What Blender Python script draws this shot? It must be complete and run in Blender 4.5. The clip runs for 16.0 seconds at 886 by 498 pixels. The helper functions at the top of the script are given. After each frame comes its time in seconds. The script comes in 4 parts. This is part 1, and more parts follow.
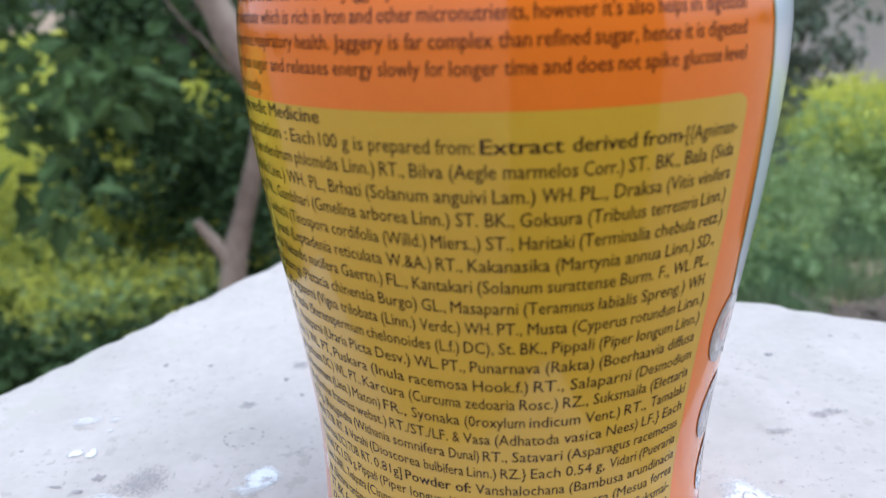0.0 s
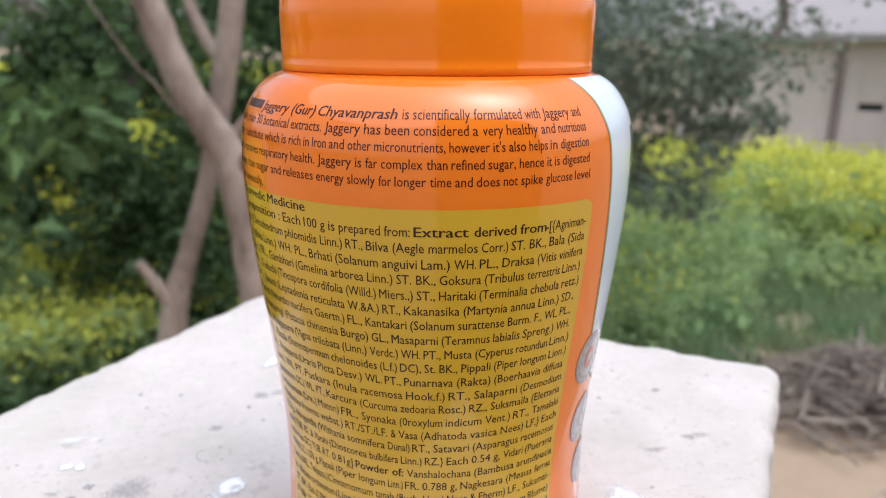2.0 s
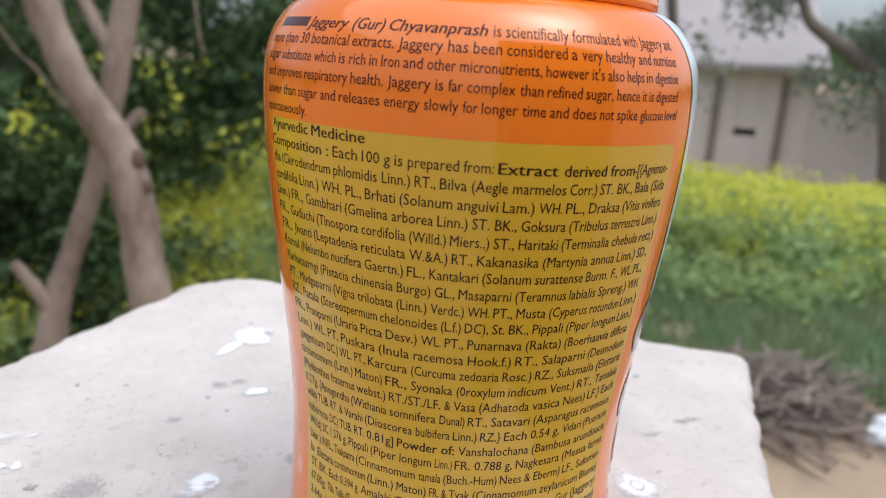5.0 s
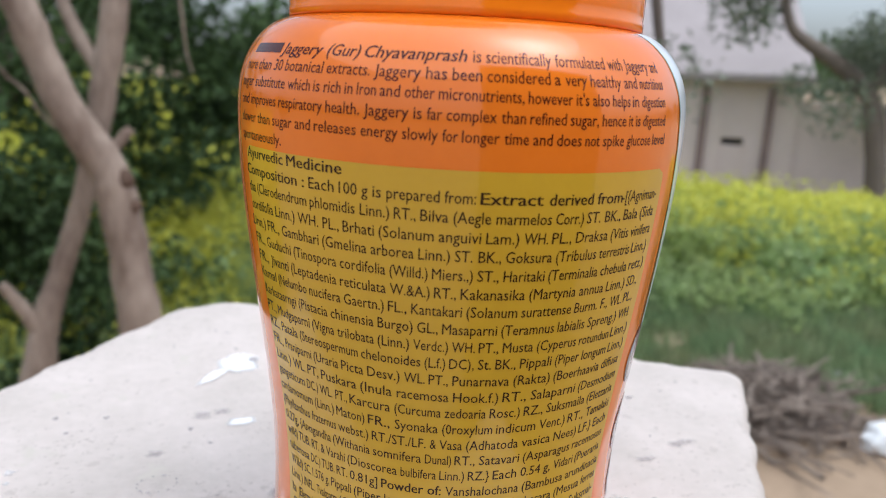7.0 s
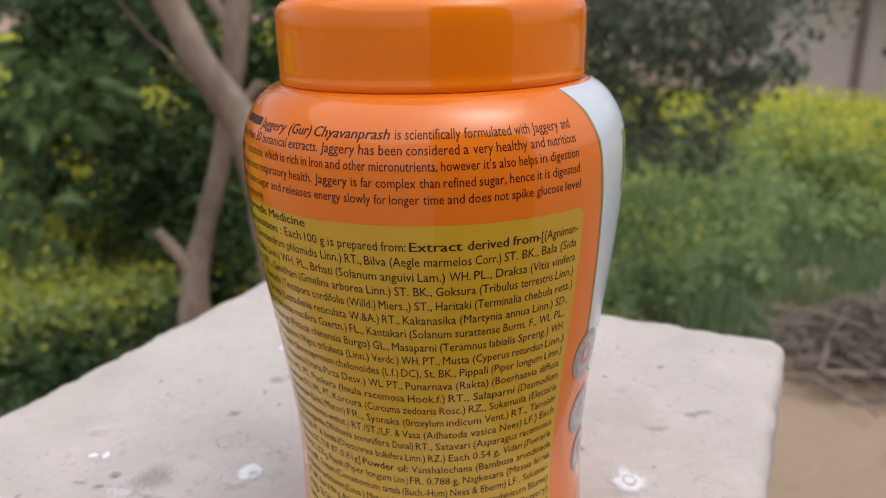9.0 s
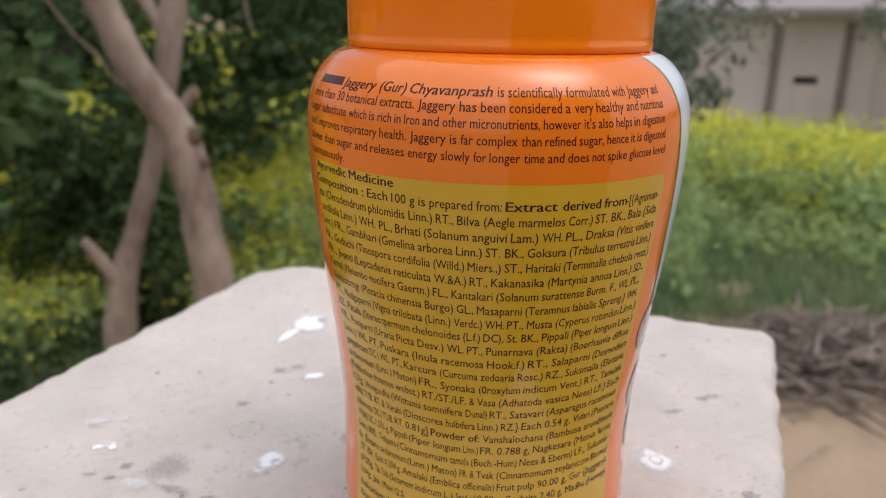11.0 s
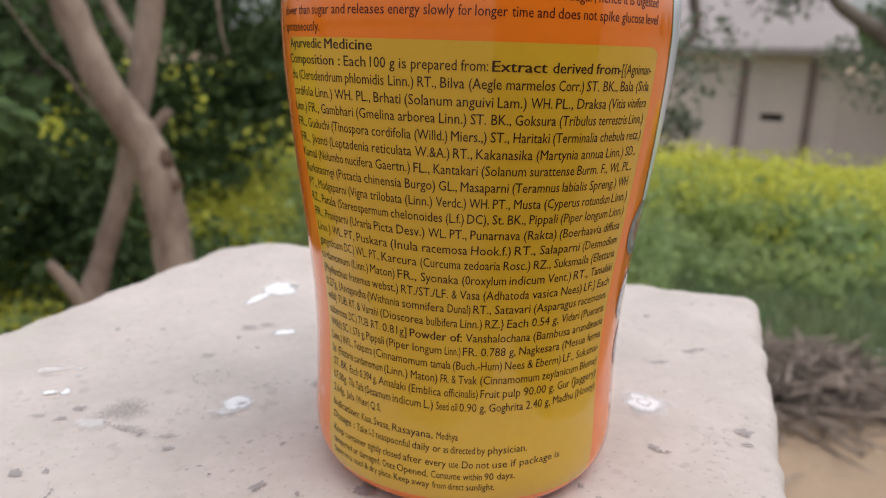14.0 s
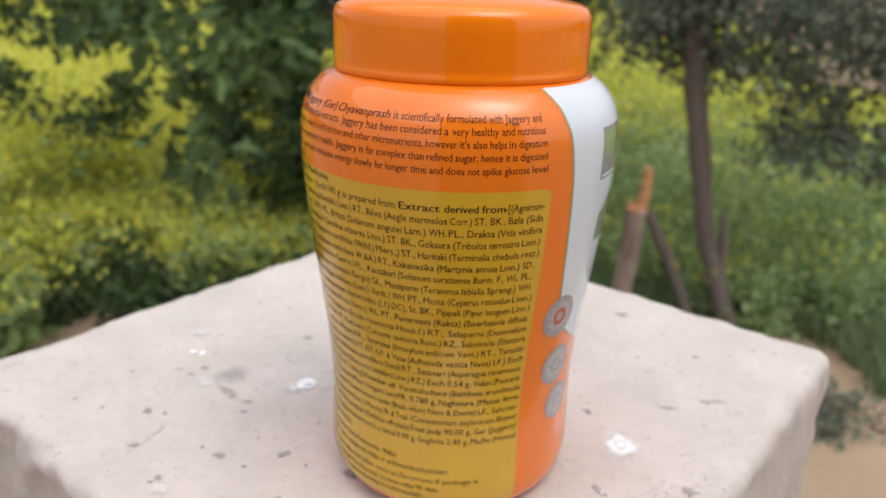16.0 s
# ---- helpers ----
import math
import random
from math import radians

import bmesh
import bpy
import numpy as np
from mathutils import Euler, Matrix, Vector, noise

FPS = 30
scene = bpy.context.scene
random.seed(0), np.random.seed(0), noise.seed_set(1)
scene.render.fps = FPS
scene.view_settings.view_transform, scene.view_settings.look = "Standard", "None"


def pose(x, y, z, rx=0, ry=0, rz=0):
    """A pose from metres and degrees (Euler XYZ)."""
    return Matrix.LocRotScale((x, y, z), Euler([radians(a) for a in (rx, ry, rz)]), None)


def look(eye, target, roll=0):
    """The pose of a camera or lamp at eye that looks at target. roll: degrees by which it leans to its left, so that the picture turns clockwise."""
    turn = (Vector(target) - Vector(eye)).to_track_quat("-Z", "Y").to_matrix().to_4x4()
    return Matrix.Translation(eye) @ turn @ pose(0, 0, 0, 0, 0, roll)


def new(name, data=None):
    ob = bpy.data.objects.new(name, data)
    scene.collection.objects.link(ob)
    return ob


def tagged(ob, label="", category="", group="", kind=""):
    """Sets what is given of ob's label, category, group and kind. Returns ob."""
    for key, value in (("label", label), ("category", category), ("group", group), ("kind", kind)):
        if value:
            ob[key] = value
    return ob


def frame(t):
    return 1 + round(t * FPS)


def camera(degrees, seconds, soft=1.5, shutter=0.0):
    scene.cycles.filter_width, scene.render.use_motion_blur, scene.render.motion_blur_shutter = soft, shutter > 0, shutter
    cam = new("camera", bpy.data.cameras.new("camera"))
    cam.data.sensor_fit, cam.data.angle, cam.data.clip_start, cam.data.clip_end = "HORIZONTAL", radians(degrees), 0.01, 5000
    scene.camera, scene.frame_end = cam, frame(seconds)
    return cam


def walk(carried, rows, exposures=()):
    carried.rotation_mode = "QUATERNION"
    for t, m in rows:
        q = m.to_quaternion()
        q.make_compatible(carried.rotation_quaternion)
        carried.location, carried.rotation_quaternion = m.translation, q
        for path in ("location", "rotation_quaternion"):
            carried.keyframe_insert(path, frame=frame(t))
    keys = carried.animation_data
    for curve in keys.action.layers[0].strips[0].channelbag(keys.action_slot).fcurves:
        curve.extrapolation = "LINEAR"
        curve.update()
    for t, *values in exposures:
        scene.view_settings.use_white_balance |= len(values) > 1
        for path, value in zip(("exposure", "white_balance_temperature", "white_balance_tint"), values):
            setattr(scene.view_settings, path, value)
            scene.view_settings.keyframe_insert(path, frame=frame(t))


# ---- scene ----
cam = camera(62.2, 16.0, 1.0, 0.0)
PATH = [
    (0, (-0.01616, -0.164, 0.14501), (-0.00135, 1.7236, -0.516), -2.95),
    (0.1, (-0.01616, -0.164, 0.14501), (-0.00629, 1.73045, -0.496), -3.06),
    (0.5, (-0.00944, -0.1665, 0.15006), (0.04985, 1.73399, -0.4701), -2.51),
    (1.0, (-0.01214, -0.18568, 0.15916), (0.08155, 1.73407, -0.3937), -1.52),
    (1.5, (-0.01297, -0.20969, 0.1743), (0.15066, 1.70439, -0.3821), 0.34),
    (2.0, (-0.01656, -0.21706, 0.16452), (0.15292, 1.70006, -0.3796), -0.28),
    (2.5, (-0.02506, -0.2121, 0.15606), (0.16748, 1.69602, -0.4114), 1.84),
    (3.0, (-0.03253, -0.2097, 0.14465), (0.22189, 1.69648, -0.4046), 2.4),
    (3.5, (-0.05, -0.20665, 0.1449), (0.27433, 1.69005, -0.4004), 2.82),
    (4.0, (-0.05293, -0.20145, 0.14572), (0.32869, 1.68621, -0.3937), 3.09),
    (6.3, (-0.05238, -0.19175, 0.14203), (0.42442, 1.68886, -0.3435), 2.63),
    (6.5, (-0.05116, -0.19185, 0.14447), (0.40556, 1.69255, -0.3459), 2.87),
    (7.0, (-0.04948, -0.18794, 0.14662), (0.42449, 1.69556, -0.3305), 2.21),
    (7.5, (-0.04162, -0.19093, 0.15099), (0.35178, 1.70488, -0.35), 1.06),
    (8.0, (-0.0341, -0.19371, 0.15088), (0.18057, 1.71529, -0.4057), -1.5),
    (8.5, (-0.01974, -0.20608, 0.16762), (0.16141, 1.68848, -0.4471), -1.49),
    (9.0, (-0.01123, -0.21961, 0.17845), (0.1067, 1.66822, -0.4712), -2.05),
    (9.2, (-0.0115, -0.22067, 0.17977), (0.10866, 1.6636, -0.4799), -1.71),
    (11.3, (-0.05468, -0.21629, 0.16069), (0.27839, 1.66591, -0.4278), 0.04),
    (11.5, (-0.05578, -0.2153, 0.15622), (0.28784, 1.67082, -0.4133), -0.16),
    (12.0, (-0.05862, -0.21671, 0.14212), (0.3092, 1.66721, -0.4196), 0.13),
    (12.5, (-0.06181, -0.2145, 0.13123), (0.36321, 1.65817, -0.4279), 0.9),
    (13.0, (-0.06244, -0.21576, 0.12646), (0.38005, 1.6613, -0.4036), 1.36),
    (13.5, (-0.05958, -0.21515, 0.12407), (0.38534, 1.66105, -0.407), 1.46),
    (14.0, (-0.05196, -0.2166, 0.12621), (0.33028, 1.6747, -0.4001), 1.06),
    (14.5, (-0.03202, -0.21862, 0.12301), (0.1709, 1.69838, -0.4097), 0.64),
    (15.0, (-0.01671, -0.21379, 0.12542), (0.13271, 1.70916, -0.4036), 0.62),
    (15.5, (-0.00911, -0.2204, 0.1311), (0.04057, 1.66538, -0.5356), 2.07),
    (16.0, (0.03747, -0.26023, 0.18758), (-0.25831, 1.58875, -0.515), 0.77),
]
walk(cam, [(t, look(eye, target, roll)) for t, eye, target, roll in PATH],
     [(0.0, 0.54, 5200, 5), (0.6, 0.66, 5050, 5), (2.2, 0.69, 5820, 8), (3.5, 0.55, 5880, 8), (7.0, 0.54, 5800, 7), (8.0, 0.5, 6000, 8), (8.5, 0.2, 6120, 9), (9.0, 0.14, 6250, 11),
      (11.5, 0.24, 6250, 10), (12.5, 0.24, 6270, 10), (13.5, 0.24, 6270, 10), (14.5, 0.28, 6330, 10), (15.5, 0.36, 6330, 10), (16.0, 0.42, 6370, 10)])
cam.data.dof.use_dof = True
cam.data.dof.focus_distance = 0.174
cam.data.dof.aperture_fstop = 15.5

# ---- light ----
GROUND = -2.0
world = bpy.data.worlds.new("overcast_sky")
world.use_nodes = True
scene.world = world
wn = world.node_tree.nodes
sky = wn.new("ShaderNodeTexSky")
sky.sky_type = "NISHITA"
sky.sun_disc = False
sky.sun_elevation, sky.sun_rotation = radians(65), radians(125)
sky.air_density, sky.dust_density, sky.ozone_density = 1.0, 4.0, 1.0
wn["Background"].inputs["Strength"].default_value = 0.15
pale = wn.new("ShaderNodeHueSaturation")
pale.inputs["Saturation"].default_value = 0.4
world.node_tree.links.new(sky.outputs[0], pale.inputs["Color"])
world.node_tree.links.new(pale.outputs[0], wn["Background"].inputs["Color"])
sun = new("sun", bpy.data.lights.new("sun", "SUN"))
sun.data.energy, sun.data.angle, sun.data.color = 1.2, radians(90), (1.0, 0.95, 0.9)
sun.matrix_world = look((-0.9, -0.9, 6.0), (0, 0, 0))


# ---- materials ----
def surface(name, base, second=None, scale=20.0, rough=0.6, bump=0.0, fine=None, mix=0.5, island=0.0, objrand=0.0, spec=0.5, coat=0.0, metal=0.0, depth=0.001, through_light=0.0, stretch=(1, 1, 1)):
    """Two colours mixed by a coarse and a fine noise, with relief."""
    m = bpy.data.materials.new(name)
    m.use_nodes = True
    nt = m.node_tree
    n, link = nt.nodes, nt.links.new
    p = n["Principled BSDF"]
    p.inputs["Roughness"].default_value = rough
    p.inputs["Metallic"].default_value = metal
    p.inputs["Specular IOR Level"].default_value = spec
    p.inputs["Coat Weight"].default_value = coat
    p.inputs["Coat Roughness"].default_value = 0.03
    second = second or tuple(c * 0.8 for c in base)
    co = n.new("ShaderNodeTexCoord")
    mp = n.new("ShaderNodeMapping")
    mp.inputs["Scale"].default_value = stretch
    link(co.outputs["Object"], mp.inputs["Vector"])
    a = n.new("ShaderNodeTexNoise")
    a.inputs["Scale"].default_value, a.inputs["Detail"].default_value = scale, 6
    f = n.new("ShaderNodeTexNoise")
    f.inputs["Scale"].default_value, f.inputs["Detail"].default_value = fine or scale * 9, 4
    for q in (a, f):
        link(mp.outputs[0], q.inputs["Vector"])
    s = n.new("ShaderNodeMath")
    s.operation = "MULTIPLY_ADD"
    link(f.outputs["Fac"], s.inputs[0])
    s.inputs[1].default_value = 0.45
    link(a.outputs["Fac"], s.inputs[2])
    r = n.new("ShaderNodeMapRange")
    r.inputs["From Min"].default_value, r.inputs["From Max"].default_value = 0.72 - mix * 0.35, 0.72 + mix * 0.35
    link(s.outputs[0], r.inputs["Value"])
    c = n.new("ShaderNodeMix")
    c.data_type = "RGBA"
    c.inputs[6].default_value, c.inputs[7].default_value = (*base, 1), (*second, 1)
    link(r.outputs[0], c.inputs[0])
    out = c.outputs[2]
    if island or objrand:
        g = n.new("ShaderNodeNewGeometry") if island else n.new("ShaderNodeObjectInfo")
        h = n.new("ShaderNodeHueSaturation")
        k = n.new("ShaderNodeMapRange")
        w = island or objrand
        k.inputs["To Min"].default_value, k.inputs["To Max"].default_value = 1 - w, 1 + w
        link(g.outputs["Random Per Island" if island else "Random"], k.inputs["Value"])
        link(k.outputs[0], h.inputs["Value"])
        link(out, h.inputs["Color"])
        out = h.outputs[0]
    link(out, p.inputs["Base Color"])
    if bump:
        b = n.new("ShaderNodeBump")
        b.inputs["Strength"].default_value, b.inputs["Distance"].default_value = bump, depth
        link(s.outputs[0], b.inputs["Height"])
        link(b.outputs[0], p.inputs["Normal"])
    if through_light:
        t = n.new("ShaderNodeBsdfTranslucent")
        link(out, t.inputs["Color"])
        x = n.new("ShaderNodeMixShader")
        x.inputs[0].default_value = through_light
        link(p.outputs[0], x.inputs[1])
        link(t.outputs[0], x.inputs[2])
        link(x.outputs[0], n["Material Output"].inputs["Surface"])
    return m


ORANGE = surface("orange_sleeve", (0.81, 0.19, 0.008), (0.78, 0.178, 0.007), 40, 0.11, 0.08, coat=0.35, spec=0.5, depth=0.0004)
LID = surface("orange_lid_plastic", (0.9, 0.215, 0.001), (0.86, 0.2, 0.001), 60, 0.1, 0.03, coat=0.0, depth=0.0003)
YELLOW = surface("yellow_print", (0.62, 0.375, 0.022), (0.59, 0.35, 0.02), 40, 0.11, 0.08, coat=0.35, spec=0.5, depth=0.0004)
WHITE_PRINT = surface("white_print", (0.67, 0.71, 0.76), (0.63, 0.67, 0.72), 30, 0.14, 0.04, coat=0.0, depth=0.0004)
GREEN_PRINT = surface("green_print", (0.24, 0.34, 0.16), (0.28, 0.37, 0.2), 60, 0.12, coat=0.35)
INK = surface("dark_ink", (0.04, 0.02, 0.007), (0.05, 0.025, 0.009), 300, 0.22, spec=0.3, coat=0.08)
INK_RED = surface("maroon_ink", (0.06, 0.009, 0.004), (0.075, 0.012, 0.005), 300, 0.22, spec=0.3, coat=0.08)
GREY_PRINT = surface("grey_print", (0.37, 0.345, 0.36), (0.27, 0.25, 0.265), 700, 0.12, coat=0.35)
PALE_PRINT = surface("pale_print", (0.46, 0.43, 0.43), (0.32, 0.3, 0.31), 600, 0.12, coat=0.35)
RED_PRINT = surface("red_print", (0.5, 0.12, 0.08), None, 150, 0.12, coat=0.35)
PLASTER = surface("pink_lime_plaster", (0.61, 0.54, 0.505), (0.47, 0.42, 0.38), 26, 0.85, 0.55, fine=190, mix=0.8, depth=0.0012, spec=0.2)


def fleck(name, base, second, strength, scale, low=0.45, high=1.3, grain=0.8):
    """A thin smear on the plaster whose ragged rim lets the plaster show through."""
    m = surface(name, base, second, scale, 0.85, 0.12, depth=0.0004, spec=0.2)
    n, link = m.node_tree.nodes, m.node_tree.links.new
    at = n.new("ShaderNodeAttribute")
    at.attribute_name = "cover"
    nz = n.new("ShaderNodeTexNoise")
    nz.inputs["Scale"].default_value, nz.inputs["Detail"].default_value = scale * 3, 5
    co = n.new("ShaderNodeTexCoord")
    link(co.outputs["Object"], nz.inputs["Vector"])
    ad = n.new("ShaderNodeMath")
    ad.operation = "MULTIPLY_ADD"
    link(nz.outputs["Fac"], ad.inputs[0])
    ad.inputs[1].default_value = grain
    link(at.outputs["Fac"], ad.inputs[2])
    mr = n.new("ShaderNodeMapRange")
    mr.inputs["From Min"].default_value, mr.inputs["From Max"].default_value, mr.inputs["To Max"].default_value = low, high, strength
    link(ad.outputs[0], mr.inputs["Value"])
    link(mr.outputs[0], n["Principled BSDF"].inputs["Alpha"])
    return m


def speckle(m, scale, low, dark):
    """Small dark specks of grit over a finished material."""
    n, link = m.node_tree.nodes, m.node_tree.links.new
    p = n["Principled BSDF"]
    src = p.inputs["Base Color"].links[0].from_socket
    co = n.new("ShaderNodeTexCoord")
    nz = n.new("ShaderNodeTexNoise")
    nz.inputs["Scale"].default_value, nz.inputs["Detail"].default_value, nz.inputs["Roughness"].default_value = scale, 3, 0.6
    link(co.outputs["Object"], nz.inputs["Vector"])
    big = n.new("ShaderNodeTexNoise")
    big.inputs["Scale"].default_value = scale / 12
    link(co.outputs["Object"], big.inputs["Vector"])
    ad = n.new("ShaderNodeMath")
    ad.operation = "MULTIPLY_ADD"
    link(big.outputs["Fac"], ad.inputs[0])
    ad.inputs[1].default_value = 0.35
    link(nz.outputs["Fac"], ad.inputs[2])
    mr = n.new("ShaderNodeMapRange")
    mr.inputs["From Min"].default_value, mr.inputs["From Max"].default_value = low, low + 0.07
    link(ad.outputs[0], mr.inputs["Value"])
    mx = n.new("ShaderNodeMix")
    mx.data_type = "RGBA"
    mx.inputs[7].default_value = (*dark, 1)
    link(mr.outputs[0], mx.inputs[0])
    link(src, mx.inputs[6])
    link(mx.outputs[2], p.inputs["Base Color"])


speckle(PLASTER, 420, 0.80, (0.4, 0.35, 0.32))
speckle(PLASTER, 130, 0.80, (0.46, 0.405, 0.37))
speckle(PLASTER, 48, 0.80, (0.52, 0.475, 0.42))
LIME = fleck("white_paint_splash", (0.9, 0.9, 0.91), (0.8, 0.79, 0.8), 0.95, 330, 0.6, 1.05, 0.75)
THIN_LIME = fleck("thin_white_paint", (0.84, 0.83, 0.84), (0.7, 0.67, 0.66), 0.55, 260, 0.72, 1.3, 0.9)
CHIP = fleck("grey_cement_chip", (0.29, 0.265, 0.265), (0.4, 0.365, 0.355), 0.68, 300, 0.95, 1.12, 1.0)
STAIN = fleck("faint_grey_stain", (0.36, 0.33, 0.325), (0.48, 0.43, 0.42), 0.55, 420, 1.35, 1.9, 1.8)
CRACK = surface("dark_crack_line", (0.2, 0.17, 0.155), (0.3, 0.26, 0.24), 300, 0.95)
SOIL = surface("dry_soil", (0.40, 0.29, 0.205), (0.29, 0.215, 0.145), 0.9, 0.95, 0.6, fine=22, mix=0.9, depth=0.03, spec=0.1)
GRASS = surface("short_grass", (0.2, 0.31, 0.15), (0.28, 0.31, 0.16), 2, 0.7, island=0.3, through_light=0.5, spec=0.4)
CROP = surface("mustard_leaves", (0.3, 0.41, 0.19), (0.39, 0.47, 0.18), 0.8, 0.6, island=0.25, through_light=0.5, spec=0.4)
FLOWER = surface("mustard_flowers", (0.68, 0.65, 0.09), (0.56, 0.58, 0.1), 1.2, 0.6, island=0.2, through_light=0.4)
LEAF_DARK = surface("dark_tree_leaves", (0.048, 0.08, 0.034), (0.08, 0.125, 0.044), 1.5, 0.5, island=0.4, through_light=0.25, spec=0.15)
LEAF_MID = surface("green_tree_leaves", (0.06, 0.1, 0.04), (0.1, 0.155, 0.05), 1.5, 0.5, island=0.4, through_light=0.3, spec=0.15)
LEAF_GREY = surface("greyish_tree_leaves", (0.13, 0.16, 0.115), (0.185, 0.21, 0.145), 1.5, 0.55, island=0.4, through_light=0.25, spec=0.15)
BARK = surface("smooth_grey_brown_bark", (0.38, 0.298, 0.24), (0.17, 0.118, 0.09), 8, 0.85, 0.8, fine=40, mix=0.6, depth=0.008, stretch=(1, 1, 0.35))
BARK_DARK = surface("dark_bark", (0.12, 0.095, 0.08), (0.17, 0.135, 0.11), 9, 0.9, 0.7, fine=60, mix=0.9, depth=0.008, stretch=(1, 1, 0.3))
KNOT = surface("dark_knot_bark", (0.075, 0.045, 0.032), (0.13, 0.08, 0.055), 25, 0.9, 0.7, depth=0.006)
CUT_WOOD = surface("fresh_cut_wood", (0.5, 0.25, 0.11), (0.42, 0.2, 0.085), 25, 0.8, 0.4, depth=0.003)
TWIG = surface("dry_twigs", (0.27, 0.215, 0.175), (0.16, 0.125, 0.1), 8, 0.9, island=0.4)
WALL = surface("pale_wall_plaster", (0.645, 0.55, 0.51), (0.55, 0.47, 0.43), 0.9, 0.9, 0.3, fine=14, mix=0.9, depth=0.01)
PIER = surface("brown_pier_paint", (0.2, 0.145, 0.135), (0.26, 0.19, 0.175), 2, 0.9)
ROOF = surface("grey_cement_roof", (0.37, 0.325, 0.32), (0.29, 0.255, 0.25), 0.7, 0.9, 0.3, fine=9, mix=0.9, depth=0.02)
VENT_SHADE = surface("vent_inner_shade", (0.05, 0.045, 0.045), None, 3, 0.8)
HOUSE = surface("house_wall_paint", (0.24, 0.2, 0.17), (0.19, 0.155, 0.13), 1.2, 0.9, 0.3, depth=0.004)
BAG = surface("white_plastic_bag", (0.78, 0.79, 0.8), (0.68, 0.69, 0.7), 14, 0.45, 0.3, depth=0.01)
PIPE = surface("grey_pipe_plastic", (0.45, 0.44, 0.43), None, 6, 0.6)


# ---- mesh helpers ----
def from_arrays(name, verts, faces, material, parent=None, label="", smooth=False):
    me = bpy.data.meshes.new(name)
    me.from_pydata([tuple(v) for v in verts], [], [tuple(f) for f in faces])
    me.materials.append(material)
    if smooth:
        me.polygons.foreach_set("use_smooth", [True] * len(me.polygons))
    me.update()
    ob = new(name, me)
    ob.parent = parent
    return tagged(ob, label)


def part(name, bm, material, parent=None, label="", smooth=False):
    me = bpy.data.meshes.new(name)
    bm.to_mesh(me)
    bm.free()
    me.materials.append(material)
    if smooth:
        me.polygons.foreach_set("use_smooth", [True] * len(me.polygons))
    ob = new(name, me)
    ob.parent = parent
    return tagged(ob, label)


def quads_mesh(name, quads, material, parent=None, label=""):
    """One mesh out of an array of loose quads, n x 4 x 3."""
    quads = np.asarray(quads, dtype=np.float32)
    n = len(quads)
    me = bpy.data.meshes.new(name)
    me.vertices.add(n * 4)
    me.vertices.foreach_set("co", quads.reshape(-1))
    me.loops.add(n * 4)
    me.loops.foreach_set("vertex_index", np.arange(n * 4, dtype=np.int32))
    me.polygons.add(n)
    me.polygons.foreach_set("loop_start", np.arange(0, n * 4, 4, dtype=np.int32))
    me.update(calc_edges=True)
    me.materials.append(material)
    ob = new(name, me)
    ob.parent = parent
    return tagged(ob, label)


def revolve(profile, sides=96):
    """Vertices and faces of a body of revolution about z; profile: (r, z) from the bottom up."""
    vs, fs = [], []
    for r, z in profile:
        for k in range(sides):
            a = 2 * math.pi * k / sides
            vs.append((r * math.sin(a), -r * math.cos(a), z))
    for i in range(len(profile) - 1):
        for k in range(sides):
            q, w = i * sides, (k + 1) % sides
            fs.append((q + k, q + w, q + sides + w, q + sides + k))
    fs.append(tuple(range(sides - 1, -1, -1)))
    fs.append(tuple((len(profile) - 1) * sides + k for k in range(sides)))
    return vs, fs


def tube(points, radii, sides=12, rough=0.06, seed=0):
    """A tapered limb through the points, with an uneven skin."""
    pts = [Vector(p) for p in points]
    fine, rad = [], []
    for i in range(len(pts) - 1):
        p0, p1, p2, p3 = pts[max(i - 1, 0)], pts[i], pts[i + 1], pts[min(i + 2, len(pts) - 1)]
        for k in range(6):
            t = k / 6
            fine.append(0.5 * ((2 * p1) + (p2 - p0) * t + (2 * p0 - 5 * p1 + 4 * p2 - p3) * t * t + (3 * p1 - p0 - 3 * p2 + p3) * t ** 3))
            rad.append(radii[i] + (radii[i + 1] - radii[i]) * t)
    fine.append(pts[-1])
    rad.append(radii[-1])
    vs, fs = [], []
    for i, p in enumerate(fine):
        d = (fine[min(i + 1, len(fine) - 1)] - fine[max(i - 1, 0)]).normalized()
        u = d.cross(Vector((0.31, 0.95, 0.05))).normalized()
        w = d.cross(u)
        for k in range(sides):
            a = 2 * math.pi * k / sides
            q = u * math.cos(a) + w * math.sin(a)
            r = rad[i] * (1 + rough * 2.5 * noise.noise((p + q * rad[i]) * (0.6 / max(rad[i], 0.01)) + Vector((seed, 0, 0))))
            vs.append(p + q * r)
    for i in range(len(fine) - 1):
        for k in range(sides):
            a, b = i * sides + k, i * sides + (k + 1) % sides
            fs.append((a, b, b + sides, a + sides))
    fs.append(tuple(range(sides - 1, -1, -1)))
    fs.append(tuple((len(fine) - 1) * sides + k for k in range(sides)))
    return vs, fs


